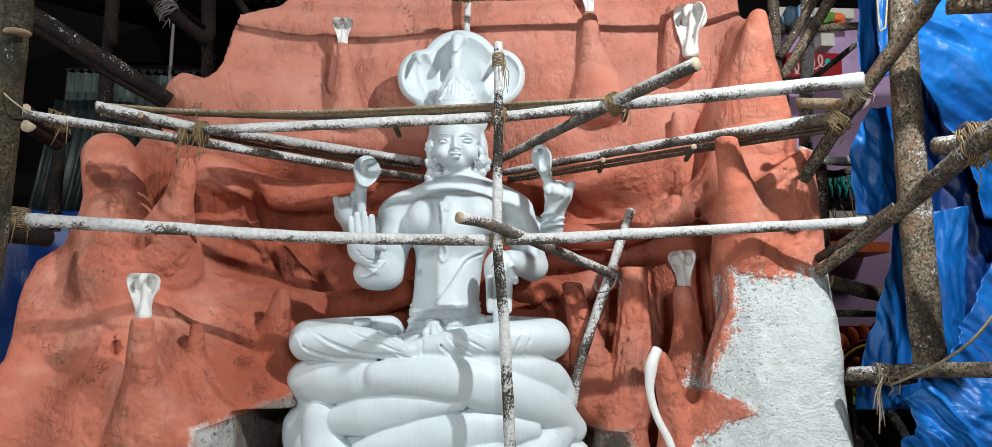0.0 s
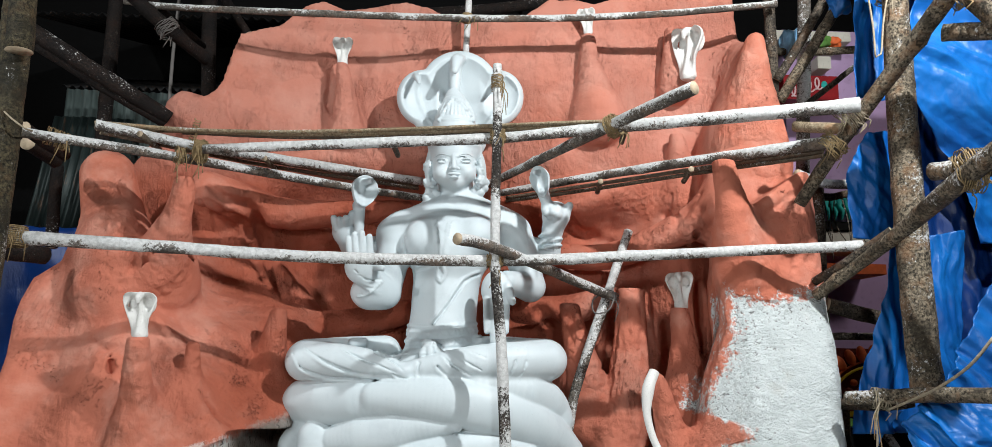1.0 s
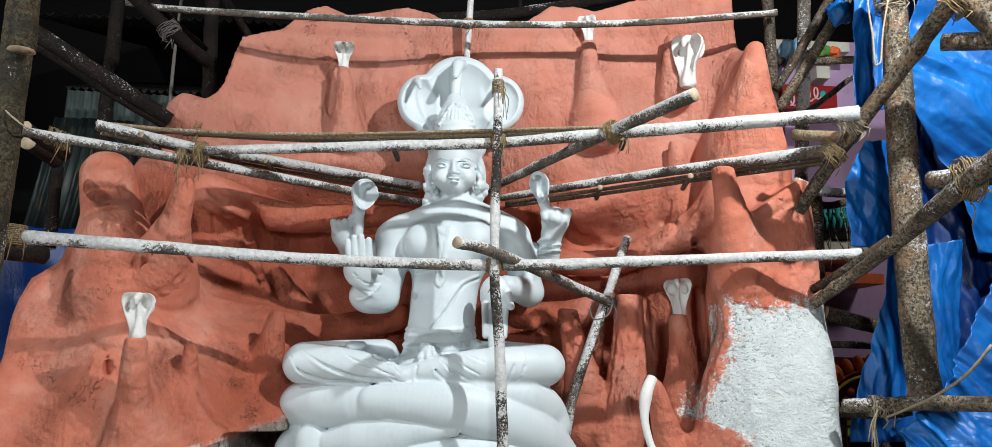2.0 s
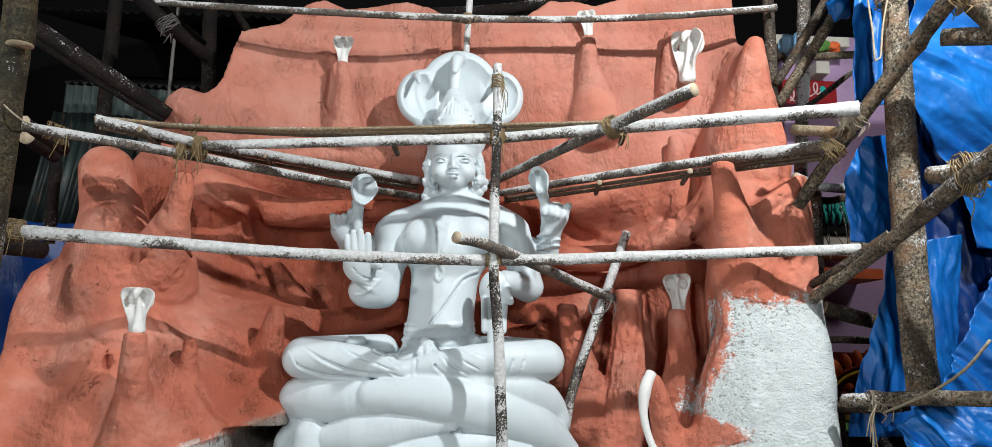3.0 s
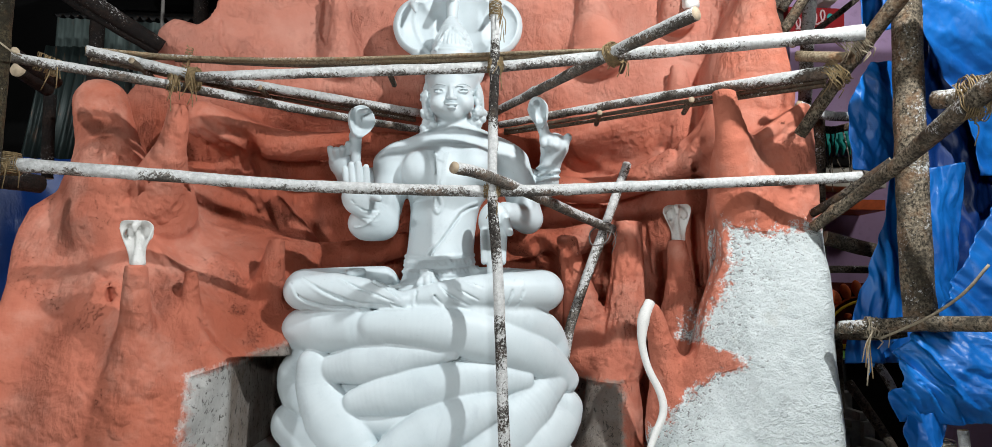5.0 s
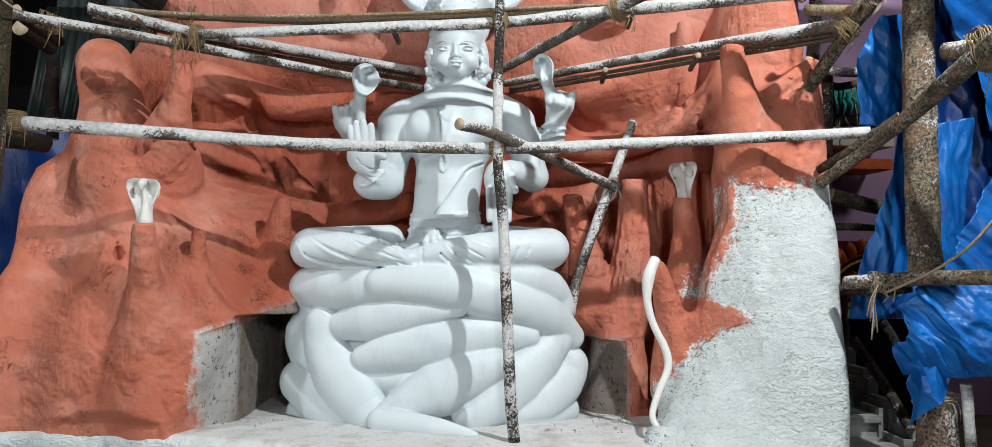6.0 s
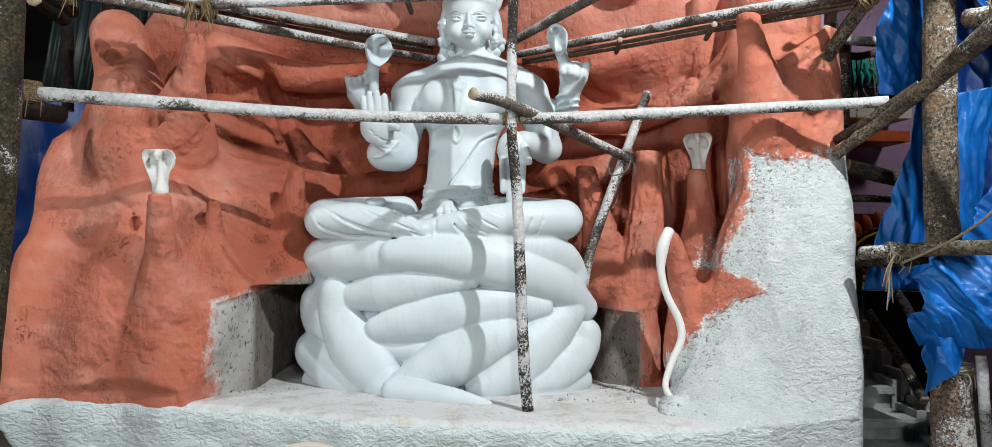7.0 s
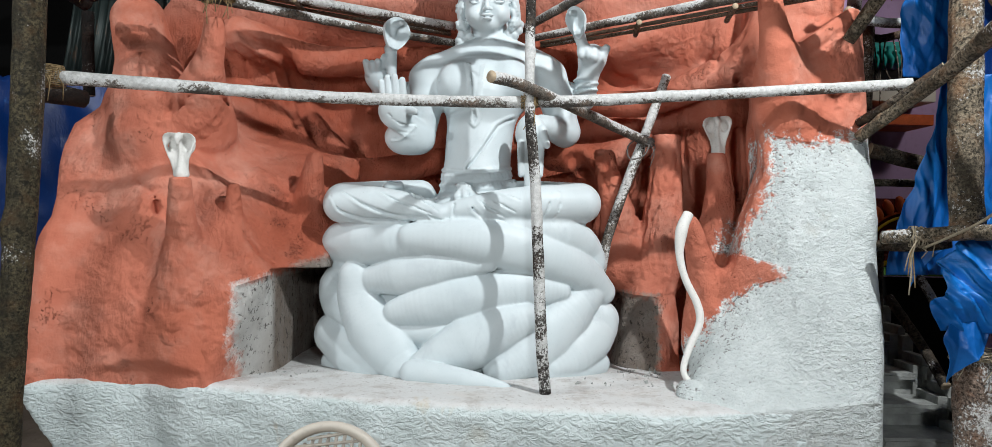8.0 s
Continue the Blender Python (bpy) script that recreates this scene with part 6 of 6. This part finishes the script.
# ---- tarpaulins ----
def hanging(name, low, high, depth, left, right, folds, seed, label, fine=70, crush=0.35, close=1.0):
    """A sheet hung between the heights low and high, creased in long straight folds; left, right and depth follow the height's share."""
    rng = random.Random(seed)
    waves = [(rng.uniform(-0.5, 0.5) + (1.57 if k % 3 else 0.5), close * rng.uniform(0.45, 0.8) * 1.5 ** (k * 0.5), rng.random()) for k in range(7)]
    verts, faces = [], []
    rows, cols = fine, fine
    for j in range(rows + 1):
        t = j / rows
        for i in range(cols + 1):
            s = i / cols
            x = left(t) + (right(t) - left(t)) * s
            z = low + (high - low) * t
            bx, bz = x + 0.16 * noise.noise(Vector((x * 1.3, z * 1.1, seed))), z + 0.16 * noise.noise(Vector((x * 1.2, z * 1.4, seed + 5)))
            y = 0.0
            for k, (turn, rate, shift) in enumerate(waves):
                u = (bx * math.sin(turn) + bz * math.cos(turn)) * rate * 1.5 + shift
                tri = abs((u % 1.0) * 2 - 1) - 0.5
                y += tri / (0.8 + 0.42 * k) * (0.45 + 0.9 * abs(noise.noise(Vector((x * 0.9 + k, z * 0.8, seed * 0.7)))))
            y += crush * (abs(noise.noise(Vector((x * 7 + z * 3, z * 6, seed)))) + 0.6 * abs(noise.noise(Vector((x * 15, z * 13 + x * 6, seed)))))
            verts.append((x + 0.03 * noise.noise(Vector((z * 6, seed, s))), depth(t, s) - folds * y, z + 0.03 * noise.noise(Vector((x * 5, seed, 2))) + 0.02 * noise.noise(Vector((x * 17, seed, 9)))))
    w = cols + 1
    for j in range(rows):
        for i in range(cols):
            faces.append((j * w + i, j * w + i + 1, (j + 1) * w + i + 1, (j + 1) * w + i))
    # the darker cloth puts the shade on this sheet into its colour
    ob = mesh_object(name, verts, faces, TARP_SHADED, origin=verts[0])
    mod = ob.modifiers.new("thickness", "SOLIDIFY")
    mod.thickness = 0.004
    return tagged(ob, label, "tarpaulin", "tarpaulins")


def drape(left, right, folds, seed, label, way=1.4, fine=90, crush=0.5, count=6, rate=1.7, cloth=None):
    """A sheet between two edges given from top to bottom, with long sharp folds that run along way (0: upright, 1.57: level) and a crinkled face."""
    rng = random.Random(seed)
    a, b = bend(left, 0.02), bend(right, 0.02)
    waves = [(way + rng.uniform(-0.45, 0.45), rate * rng.uniform(0.7, 1.1) * 1.45 ** k, rng.random()) for k in range(count)]
    def along(line, t):
        u = t * (len(line) - 1)
        k = min(int(u), len(line) - 2)
        return line[k].lerp(line[k + 1], u - k)

    verts, faces = [], []
    for j in range(fine + 1):
        t = j / fine
        p, q = along(a, t), along(b, t)
        for i in range(fine + 1):
            w = p.lerp(q, i / fine)
            bx, bz = w.x + 0.12 * noise.noise(Vector((w.x * 1.9, w.z * 1.7, seed))), w.z + 0.12 * noise.noise(Vector((w.x * 1.8, w.z * 2.0, seed + 5)))
            y = 0.0
            for k, (turn, speed, shift) in enumerate(waves):
                u = (bx * math.cos(turn) + bz * math.sin(turn)) * speed * 1.6 + shift
                ridge = abs((u % 1.0) * 2 - 1) - 0.5
                y += ridge / (1.0 + 0.7 * k) * (0.25 + 1.5 * abs(noise.noise(Vector((w.x * 1.3 + 3 * k, w.z * 1.1, seed * 0.7)))))
            y += crush * (0.5 - abs(noise.noise(Vector((w.x * 6 + w.z * 2, w.z * 5, seed))))) + 0.55 * crush * (0.5 - abs(noise.noise(Vector((w.x * 14, w.z * 12 + w.x * 5, seed))))) + 0.25 * crush * (0.5 - abs(noise.noise(Vector((w.x * 31 + w.z * 9, w.z * 27, seed)))))
            ragged = 0.018 * noise.noise(Vector((w.x * 5, w.z * 7, seed + 2.5)))
            verts.append((w.x + ragged, w.y - folds * y, w.z + ragged * 0.6))
    n = fine + 1
    for j in range(fine):
        for i in range(fine):
            faces.append((j * n + i, (j + 1) * n + i, (j + 1) * n + i + 1, j * n + i + 1))
    ob = mesh_object("tarpaulin", verts, faces, cloth or TARP, origin=verts[-1])
    mod = ob.modifiers.new("thickness", "SOLIDIFY")
    mod.thickness = 0.003
    return tagged(ob, label, "tarpaulin", "tarpaulins")


# the rear sheet's shadow is given by the darker cloth
drape([(3.07, 5.05, 4.791), (2.973, 5.05, 3.027), (3.095, 5.02, 1.944), (3.107, 5, 1.177)], [(5.2, 5.2, 4.6), (5.2, 5.2, 2.6), (5.2, 5.1, 1.6), (5.2, 5.0, 0.9)], 0.09, 3, "blue tarpaulin hung as a wall behind the post, coloured for its shade", 0.3, 140, 0.14, cloth=TARP_SHADED)
drape([(3.021, 4.74, 4.553), (2.928, 4.74, 3.858), (2.815, 4.72, 3.513), (2.861, 4.74, 3.283), (3.009, 4.78, 3.064), (3.156, 4.82, 2.823), (3.3, 4.86, 2.352)], [(4.9, 4.5, 4.5), (4.9, 4.5, 3.6), (4.9, 4.6, 2.7), (4.9, 4.7, 2.2)], 0.11, 5, "bright blue tarpaulin with long slanting folds beside the post", 0.9, 170, 0.15, 6, 1.0)
drape([(2.56, 4.78, 4.46), (2.504, 4.78, 3.768), (2.486, 4.79, 3.276)], [(2.842, 4.82, 4.497), (2.77, 4.82, 3.797), (2.781, 4.82, 3.298)], 0.06, 8, "narrow blue tarpaulin strip hanging by the brace", 0.1, 70, 0.28)
drape([(2.537, 4.76, 3.041), (2.418, 4.72, 2.845), (2.375, 4.7, 2.624), (2.421, 4.74, 2.357)], [(2.9, 4.84, 3.121), (2.869, 4.82, 2.834), (2.854, 4.82, 2.623), (2.844, 4.84, 2.314)], 0.07, 12, "bulging end of blue tarpaulin under the brace", 0.25, 80, 0.22)
drape([(2.722, 4.9, 2.36), (2.669, 4.9, 2.049), (2.553, 4.88, 1.683), (2.431, 4.86, 1.368), (2.414, 4.86, 1.138)], [(3.268, 4.96, 2.449), (3.234, 4.96, 2.028), (3.181, 4.94, 1.539), (3.095, 4.92, 1.146)], 0.07, 14, "blue tarpaulin fold hanging behind the barked post", 0.2, 90, 0.17)
drape([(3.525, 4.62, 2.406), (3.166, 4.56, 2.106), (2.969, 4.54, 1.785), (2.796, 4.52, 1.498), (2.716, 4.52, 1.341)], [(4.6, 4.3, 2.6), (4.6, 4.3, 2.2), (4.6, 4.3, 1.8), (4.6, 4.3, 1.3)], 0.10, 17, "blue tarpaulin slung in slanting folds beside the post", 0.75, 130, 0.12, 5, 2.0)
drape([(2.556, 4.4, 1.39), (2.399, 4.3, 1.207), (2.405, 4.26, 1.088), (2.31, 4.24, 1.019), (2.39, 4.28, 0.873)], [(4.4, 4.1, 1.50), (4.4, 4.0, 1.25), (4.4, 4.0, 1.10), (4.4, 4.05, 0.98), (4.4, 4.1, 0.86)], 0.10, 21, "bunched blue tarpaulin lying over the log", 0.7, 160, 0.25, 6, 2.6)
drape([(2.416, 4.24, 0.917), (2.381, 4.22, 0.834), (2.42, 4.22, 0.731), (2.433, 4.24, 0.597)], [(2.659, 4.26, 0.936), (2.654, 4.24, 0.835), (2.607, 4.22, 0.776), (2.555, 4.22, 0.751)], 0.05, 24, "tied end of blue tarpaulin on top of the log", 0.4, 60, 0.28, 5, 1.6)
drape([(2.574, 4.86, 1.261), (2.558, 4.86, 1.173), (2.544, 4.86, 1.062)], [(2.754, 4.8, 1.385), (2.746, 4.8, 1.345), (2.663, 4.82, 1.276)], 0.05, 27, "loose corner of blue tarpaulin under the level pole", 0.4, 50, 0.22)
hanging("tarpaulin", 0.2, 2.55, lambda t, s: 6.4, lambda t: -4.6, lambda t: -2.6, 0.08, 31, "blue tarpaulin behind the mound in the dark", 40)


# ---- shed and dark backdrop ----
def corrugated(name, corner, along, up, label, material, pitch=0.076, depth=0.014, group="zinc sheets"):
    along, up, corner = Vector(along), Vector(up), Vector(corner)
    out = along.cross(up).normalized()
    n = max(2, int(along.length / pitch * 6))
    verts, faces = [], []
    for j in range(2):
        for i in range(n + 1):
            verts.append(corner + along * (i / n) + up * j + out * depth * math.sin(i / n * along.length / pitch * 2 * math.pi))
    faces = [(i, i + 1, n + 2 + i, n + 1 + i) for i in range(n)]
    ob = mesh_object(name, [v - shed.location for v in verts], faces, material, shed)
    mod = ob.modifiers.new("thickness", "SOLIDIFY")
    mod.thickness = 0.002
    return tagged(ob, label)


corrugated("corrugated_sheet", (-3.78, 7.000, 3.013), (1.02, 0.05, 0), (0, 0, 0.93), "streaked grey corrugated zinc sheet of the shed", ZINC)
corrugated("corrugated_sheet", (-3.574, 6.900, 2.301), (0.46, 0.05, 0), (0, 0, 1.35), "green-grey corrugated sheet of the shed", ZINC_GREEN)
corrugated("corrugated_sheet", (-3.980, 6.850, 2.283), (0.44, 0.02, 0), (0.2, 0, 1.35), "green-grey corrugated sheet of the shed", ZINC_GREEN)
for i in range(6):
    corrugated("roof_sheet", (-4.2 + 1.1 * i, 6.85, 4.62 + 0.01 * (i % 2)), (1.12, 0, 0), (0, 3.0, 0.9), "near-black corrugated roof sheet over the mound", ZINC_DARK, 0.09, 0.018, "roof sheets")
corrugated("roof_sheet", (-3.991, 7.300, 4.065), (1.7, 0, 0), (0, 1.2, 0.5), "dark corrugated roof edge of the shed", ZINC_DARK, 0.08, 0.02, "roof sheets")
# two added near-black planes stand in for the unlit night round the shed
tagged(part("back_wall", box((14, 0.1, 7), (0, 9.6, 3.4)), NEAR_BLACK, None), "near-black backdrop added for the unlit dark behind the shed", "wall", kind="structure")
tagged(part("side_wall", box((0.1, 10, 7), (-7.0, 5.0, 3.4)), NEAR_BLACK, None), "near-black backdrop added for the unlit dark beside the shed", "wall", kind="structure")

# lilac house front, boards and ornament beyond the mound's east flank
def panel(name, a, b, thick, material, label, category, bevel=0.004):
    """An upright board between two opposite corners of its face."""
    a, b = Vector(a), Vector(b)
    at = (a + b) / 2
    ob = part(name, box((abs(b.x - a.x), thick, abs(b.z - a.z)), (0, thick / 2, 0), bevel), material, None)
    ob.location = at
    return tagged(ob, label, category)


tagged(panel("lilac_wall", (3.339, 7.800, 5.119), (5.981, 7.800, -0.941), 0.15, LILAC, "lilac painted house wall behind the scaffold", "wall"), kind="structure")
board = panel("red_board", (3.246, 7.6, 4.526), (3.828, 7.6, 4.263), 0.20, POSTER_RED, "red painted board with pale looped lettering", "sign")
for k in range(4):
    # a row of leaning loops
    line = [(-0.22 + 0.085 * k + 0.045 * q + 0.032 * math.cos(6.28 * q - 1.6), -0.012, -0.045 + 0.028 * k + 0.062 * math.sin(6.28 * q - 1.6)) for q in np.linspace(0, 1.15, 17)]
    v, f = tube(line, [0.010, 0.009], 0.02, 6)
    mesh_object("letter_stroke", v, f, LETTER, board)
bm = bmesh.new()
bmesh.ops.create_uvsphere(bm, u_segments=14, v_segments=8, radius=0.5, matrix=Matrix.Translation((0.14, -0.004, 0.03)) @ Matrix.Diagonal((0.07, 0.012, 0.09, 1)))
part("round_mark", bm, TEAL, board, "pale green round mark")
meter = panel("meter_box", (3.598, 7.55, 4.724), (3.74, 7.55, 4.59), 0.22, CREAM, "small cream box fixed to the lilac wall", "box")
def bundle(at, size, material, name, label, category, seed):
    """A crumpled bundle of cloth or plastic, tied at the top."""
    bm = bmesh.new()
    bmesh.ops.create_icosphere(bm, subdivisions=4, radius=1)
    for v in bm.verts:
        p = v.co.copy()
        k = 1 + 0.35 * noise.noise(p * 1.8 + Vector((seed, 0, 0))) + 0.22 * abs(noise.noise(p * 4.5 + Vector((0, seed, 0))))
        k *= 1 - 0.45 * max(0.0, p.z) ** 2
        v.co = Vector((p.x * size[0], p.y * size[1], p.z * size[2])) * k
    ob = part(name, bm, material, None, "", True)
    ob.location = at
    return tagged(ob, label, category)


bundle((2.749, 5.400, 4.273), (0.085, 0.08, 0.11), TARP, "cloth_knot", "knotted end of blue tarpaulin on the brace", "tarpaulin", 3)
bundle((2.786, 6.400, 4.378), (0.07, 0.06, 0.15), BAG, "plastic_bag", "pale blue plastic bag hanging by the board", "bag", 8)
bundle((2.879, 6.400, 4.417), (0.05, 0.05, 0.12), BAG, "plastic_bag", "pale blue plastic bag hanging by the board", "bag", 12)
bundle((3.085, 6.400, 4.390), (0.09, 0.06, 0.07), GREEN, "green_bundle", "small green bundle on the ledge", "bundle", 15)
bundle((3.200, 6.400, 4.383), (0.06, 0.05, 0.06), ORANGE, "orange_bundle", "small orange bundle on the ledge", "bundle", 18)
panel("cream_shelf_board", (3.092, 7.400, 4.934), (3.887, 7.400, 4.829), 0.43, CREAM, "cream painted board under the eaves", "board")
panel("turquoise_valance", (2.985, 7.300, 3.184), (4.057, 7.300, 3.092), 0.53, TEAL, "turquoise painted wooden ledge with a fringe", "ledge")
for i in range(16):
    a = Vector((2.998, 7.300, 3.045)).lerp(Vector((4.024, 7.300, 3.078)), i / 15)
    v, f = tube([(a[0], 7.31, a[2] + 0.08), (a[0], 7.31, a[2]), (a[0] + 0.02, 7.28, a[2] - 0.05), (a[0] + 0.015, 7.3, a[2] - 0.13)], [0.030, 0.026, 0.010], 0.03, 8)
    tagged(mesh_object("valance_tassel", v, f, TEAL, origin=a), "turquoise scalloped tassel below the ledge", "ornament", "valance tassels")
panel("dark_ledge", (2.995, 7.350, 2.927), (4.069, 7.350, 2.848), 0.48, NEAR_BLACK, "dark ledge under the turquoise fringe", "ledge")
panel("pale_frieze", (3.425, 7.400, 2.835), (4.115, 7.400, 2.642), 0.43, CREAM, "pale plaster frieze on the lilac wall", "frieze")
panel("orange_moulding", (3.301, 7.300, 2.506), (4.045, 7.300, 2.404), 0.53, ORANGE, "orange red painted moulding", "moulding")


def ornament():
    """A painted arch of lattice with an orange petal rim."""
    at = Vector((3.483, 6.600, 1.114))
    base = thing("painted_arch", at, "painted arch with orange petals, yellow band and maroon lattice", "ornament")
    for name, r0, r1, m in (("yellow_band", 0.40, 0.44, YELLOW), ("orange_band", 0.45, 0.48, ORANGE)):
        v, f = tube([(math.cos(a) * (r0 + r1) / 2, 0, math.sin(a) * (r0 + r1) / 2) for a in np.linspace(0, math.pi, 24)], [(r1 - r0) / 2] * 2, 0.05, 8, 0, 0, 0.6)
        mesh_object(name, v, f, m, base)
    for i in range(17):
        a = math.pi * i / 16
        bm = bmesh.new()
        bmesh.ops.create_uvsphere(bm, u_segments=10, v_segments=6, radius=1, matrix=Matrix.Translation((math.cos(a) * 0.53, 0, math.sin(a) * 0.53)) @ pose(0, 0, 0, 0, 90 - math.degrees(a), 0) @ Matrix.Diagonal((0.045, 0.03, 0.075, 1)))
        part("petal", bm, ORANGE, base, "orange petal", True)
    for i in range(9):
        for j in range(6):
            x, z = -0.36 + 0.09 * i + 0.045 * (j % 2), 0.0 + 0.07 * j
            if x * x + z * z < 0.37 ** 2:
                bm = bmesh.new()
                bmesh.ops.create_uvsphere(bm, u_segments=8, v_segments=5, radius=1, matrix=Matrix.Translation((x, 0.01, z)) @ Matrix.Diagonal((0.036, 0.02, 0.030, 1)))
                part("lattice_boss", bm, MAROON if (i + j) % 3 else ORANGE, base, "", True)
    part("back_plate", box((1.2, 0.03, 0.62), (0, 0.05, 0.26)), MAROON, base, "maroon back plate")
    part("green_sill", box((1.3, 0.08, 0.07), (0, 0, -0.05), 0.01), GREEN, base, "green painted sill")
    part("yellow_sill", box((1.3, 0.07, 0.04), (0, 0, 0.02), 0.008), YELLOW, base, "yellow painted sill")
    part("pedestal", box((1.2, 0.12, 1.0), (0, 0.06, -0.6), 0.01), NEAR_BLACK, base, "dark pedestal")


ornament()

# dark stone stairs beside the platform, with a stepped cheek wall
stairs = thing("stone_stairs", (2.80, 5.2, 0.0), "dark wet stone stairs with a scalloped cheek beside the platform", "stairs", kind="structure")
for i, (top, y) in enumerate(((0.16, 4.72), (0.30, 5.00), (0.445, 5.30), (0.61, 5.62), (0.78, 5.94), (0.95, 6.26))):
    part("step", box((0.52, 0.36, 0.06), (-0.22, y - 5.2 + 0.17, top - 0.03), 0.018), STONE, stairs)
    part("riser", box((0.50, 0.30, top + 0.05), (-0.22, y - 5.2 + 0.19, (top - 0.12) / 2 - 0.02), 0.01), STONE, stairs)
    part("cheek_stone", box((0.17, 0.38, top + 0.16), (0.11, y - 5.2 + 0.15, (top + 0.06) / 2), 0.06), STONE, stairs)


# ---- plastic chair in front of the platform ----
def plastic_chair(at, turn):
    base = thing("plastic_chair", at, "cream plastic chair with a round patterned back", "chair")
    base.rotation_euler = (0, 0, radians(turn))
    del base["base"]
    part("seat", box((0.42, 0.40, 0.025), (0, 0, 0.42), 0.01), PLASTIC, base)
    for x in (-0.18, 0.18):
        for y in (-0.17, 0.17):
            v, f = tube([(x, y, 0.42), (x * 1.15, y * 1.18, -0.035)], [0.024, 0.018], 0.1, 8)
            mesh_object("leg", v, f, PLASTIC, base)
    ring = [(0.185 * math.cos(a), 0.20 + 0.03 * math.sin(a), 0.585 + 0.185 * math.sin(a)) for a in np.linspace(-0.5 * math.pi, 1.5 * math.pi, 41)]
    v, f = tube(ring, [0.032, 0.032], 0.03, 10, 0, 0, 0.55)
    mesh_object("back_rim", v, f, PLASTIC, base)
    for i in range(13):
        x = -0.15 + 0.025 * i
        h = math.sqrt(max(0.0, 0.165 ** 2 - x * x))
        v, f = tube([(x - 0.02, 0.20, 0.585 - h), (x + 0.02, 0.225, 0.585 + h)], [0.006, 0.006], 0.1, 6)
        mesh_object("back_slat", v, f, PLASTIC, base)
        v, f = tube([(-h, 0.205, 0.585 + x), (h, 0.225, 0.585 + x + 0.02)], [0.005, 0.005], 0.1, 6)
        mesh_object("back_slat", v, f, PLASTIC, base)
    for x in (-0.17, 0.17):
        v, f = tube([(x, 0.17, 0.41), (x * 0.9, 0.19, 0.52)], [0.022, 0.020], 0.05, 8)
        mesh_object("back_post", v, f, PLASTIC, base)


plastic_chair((-0.53, 2.26, 0.0), 0)
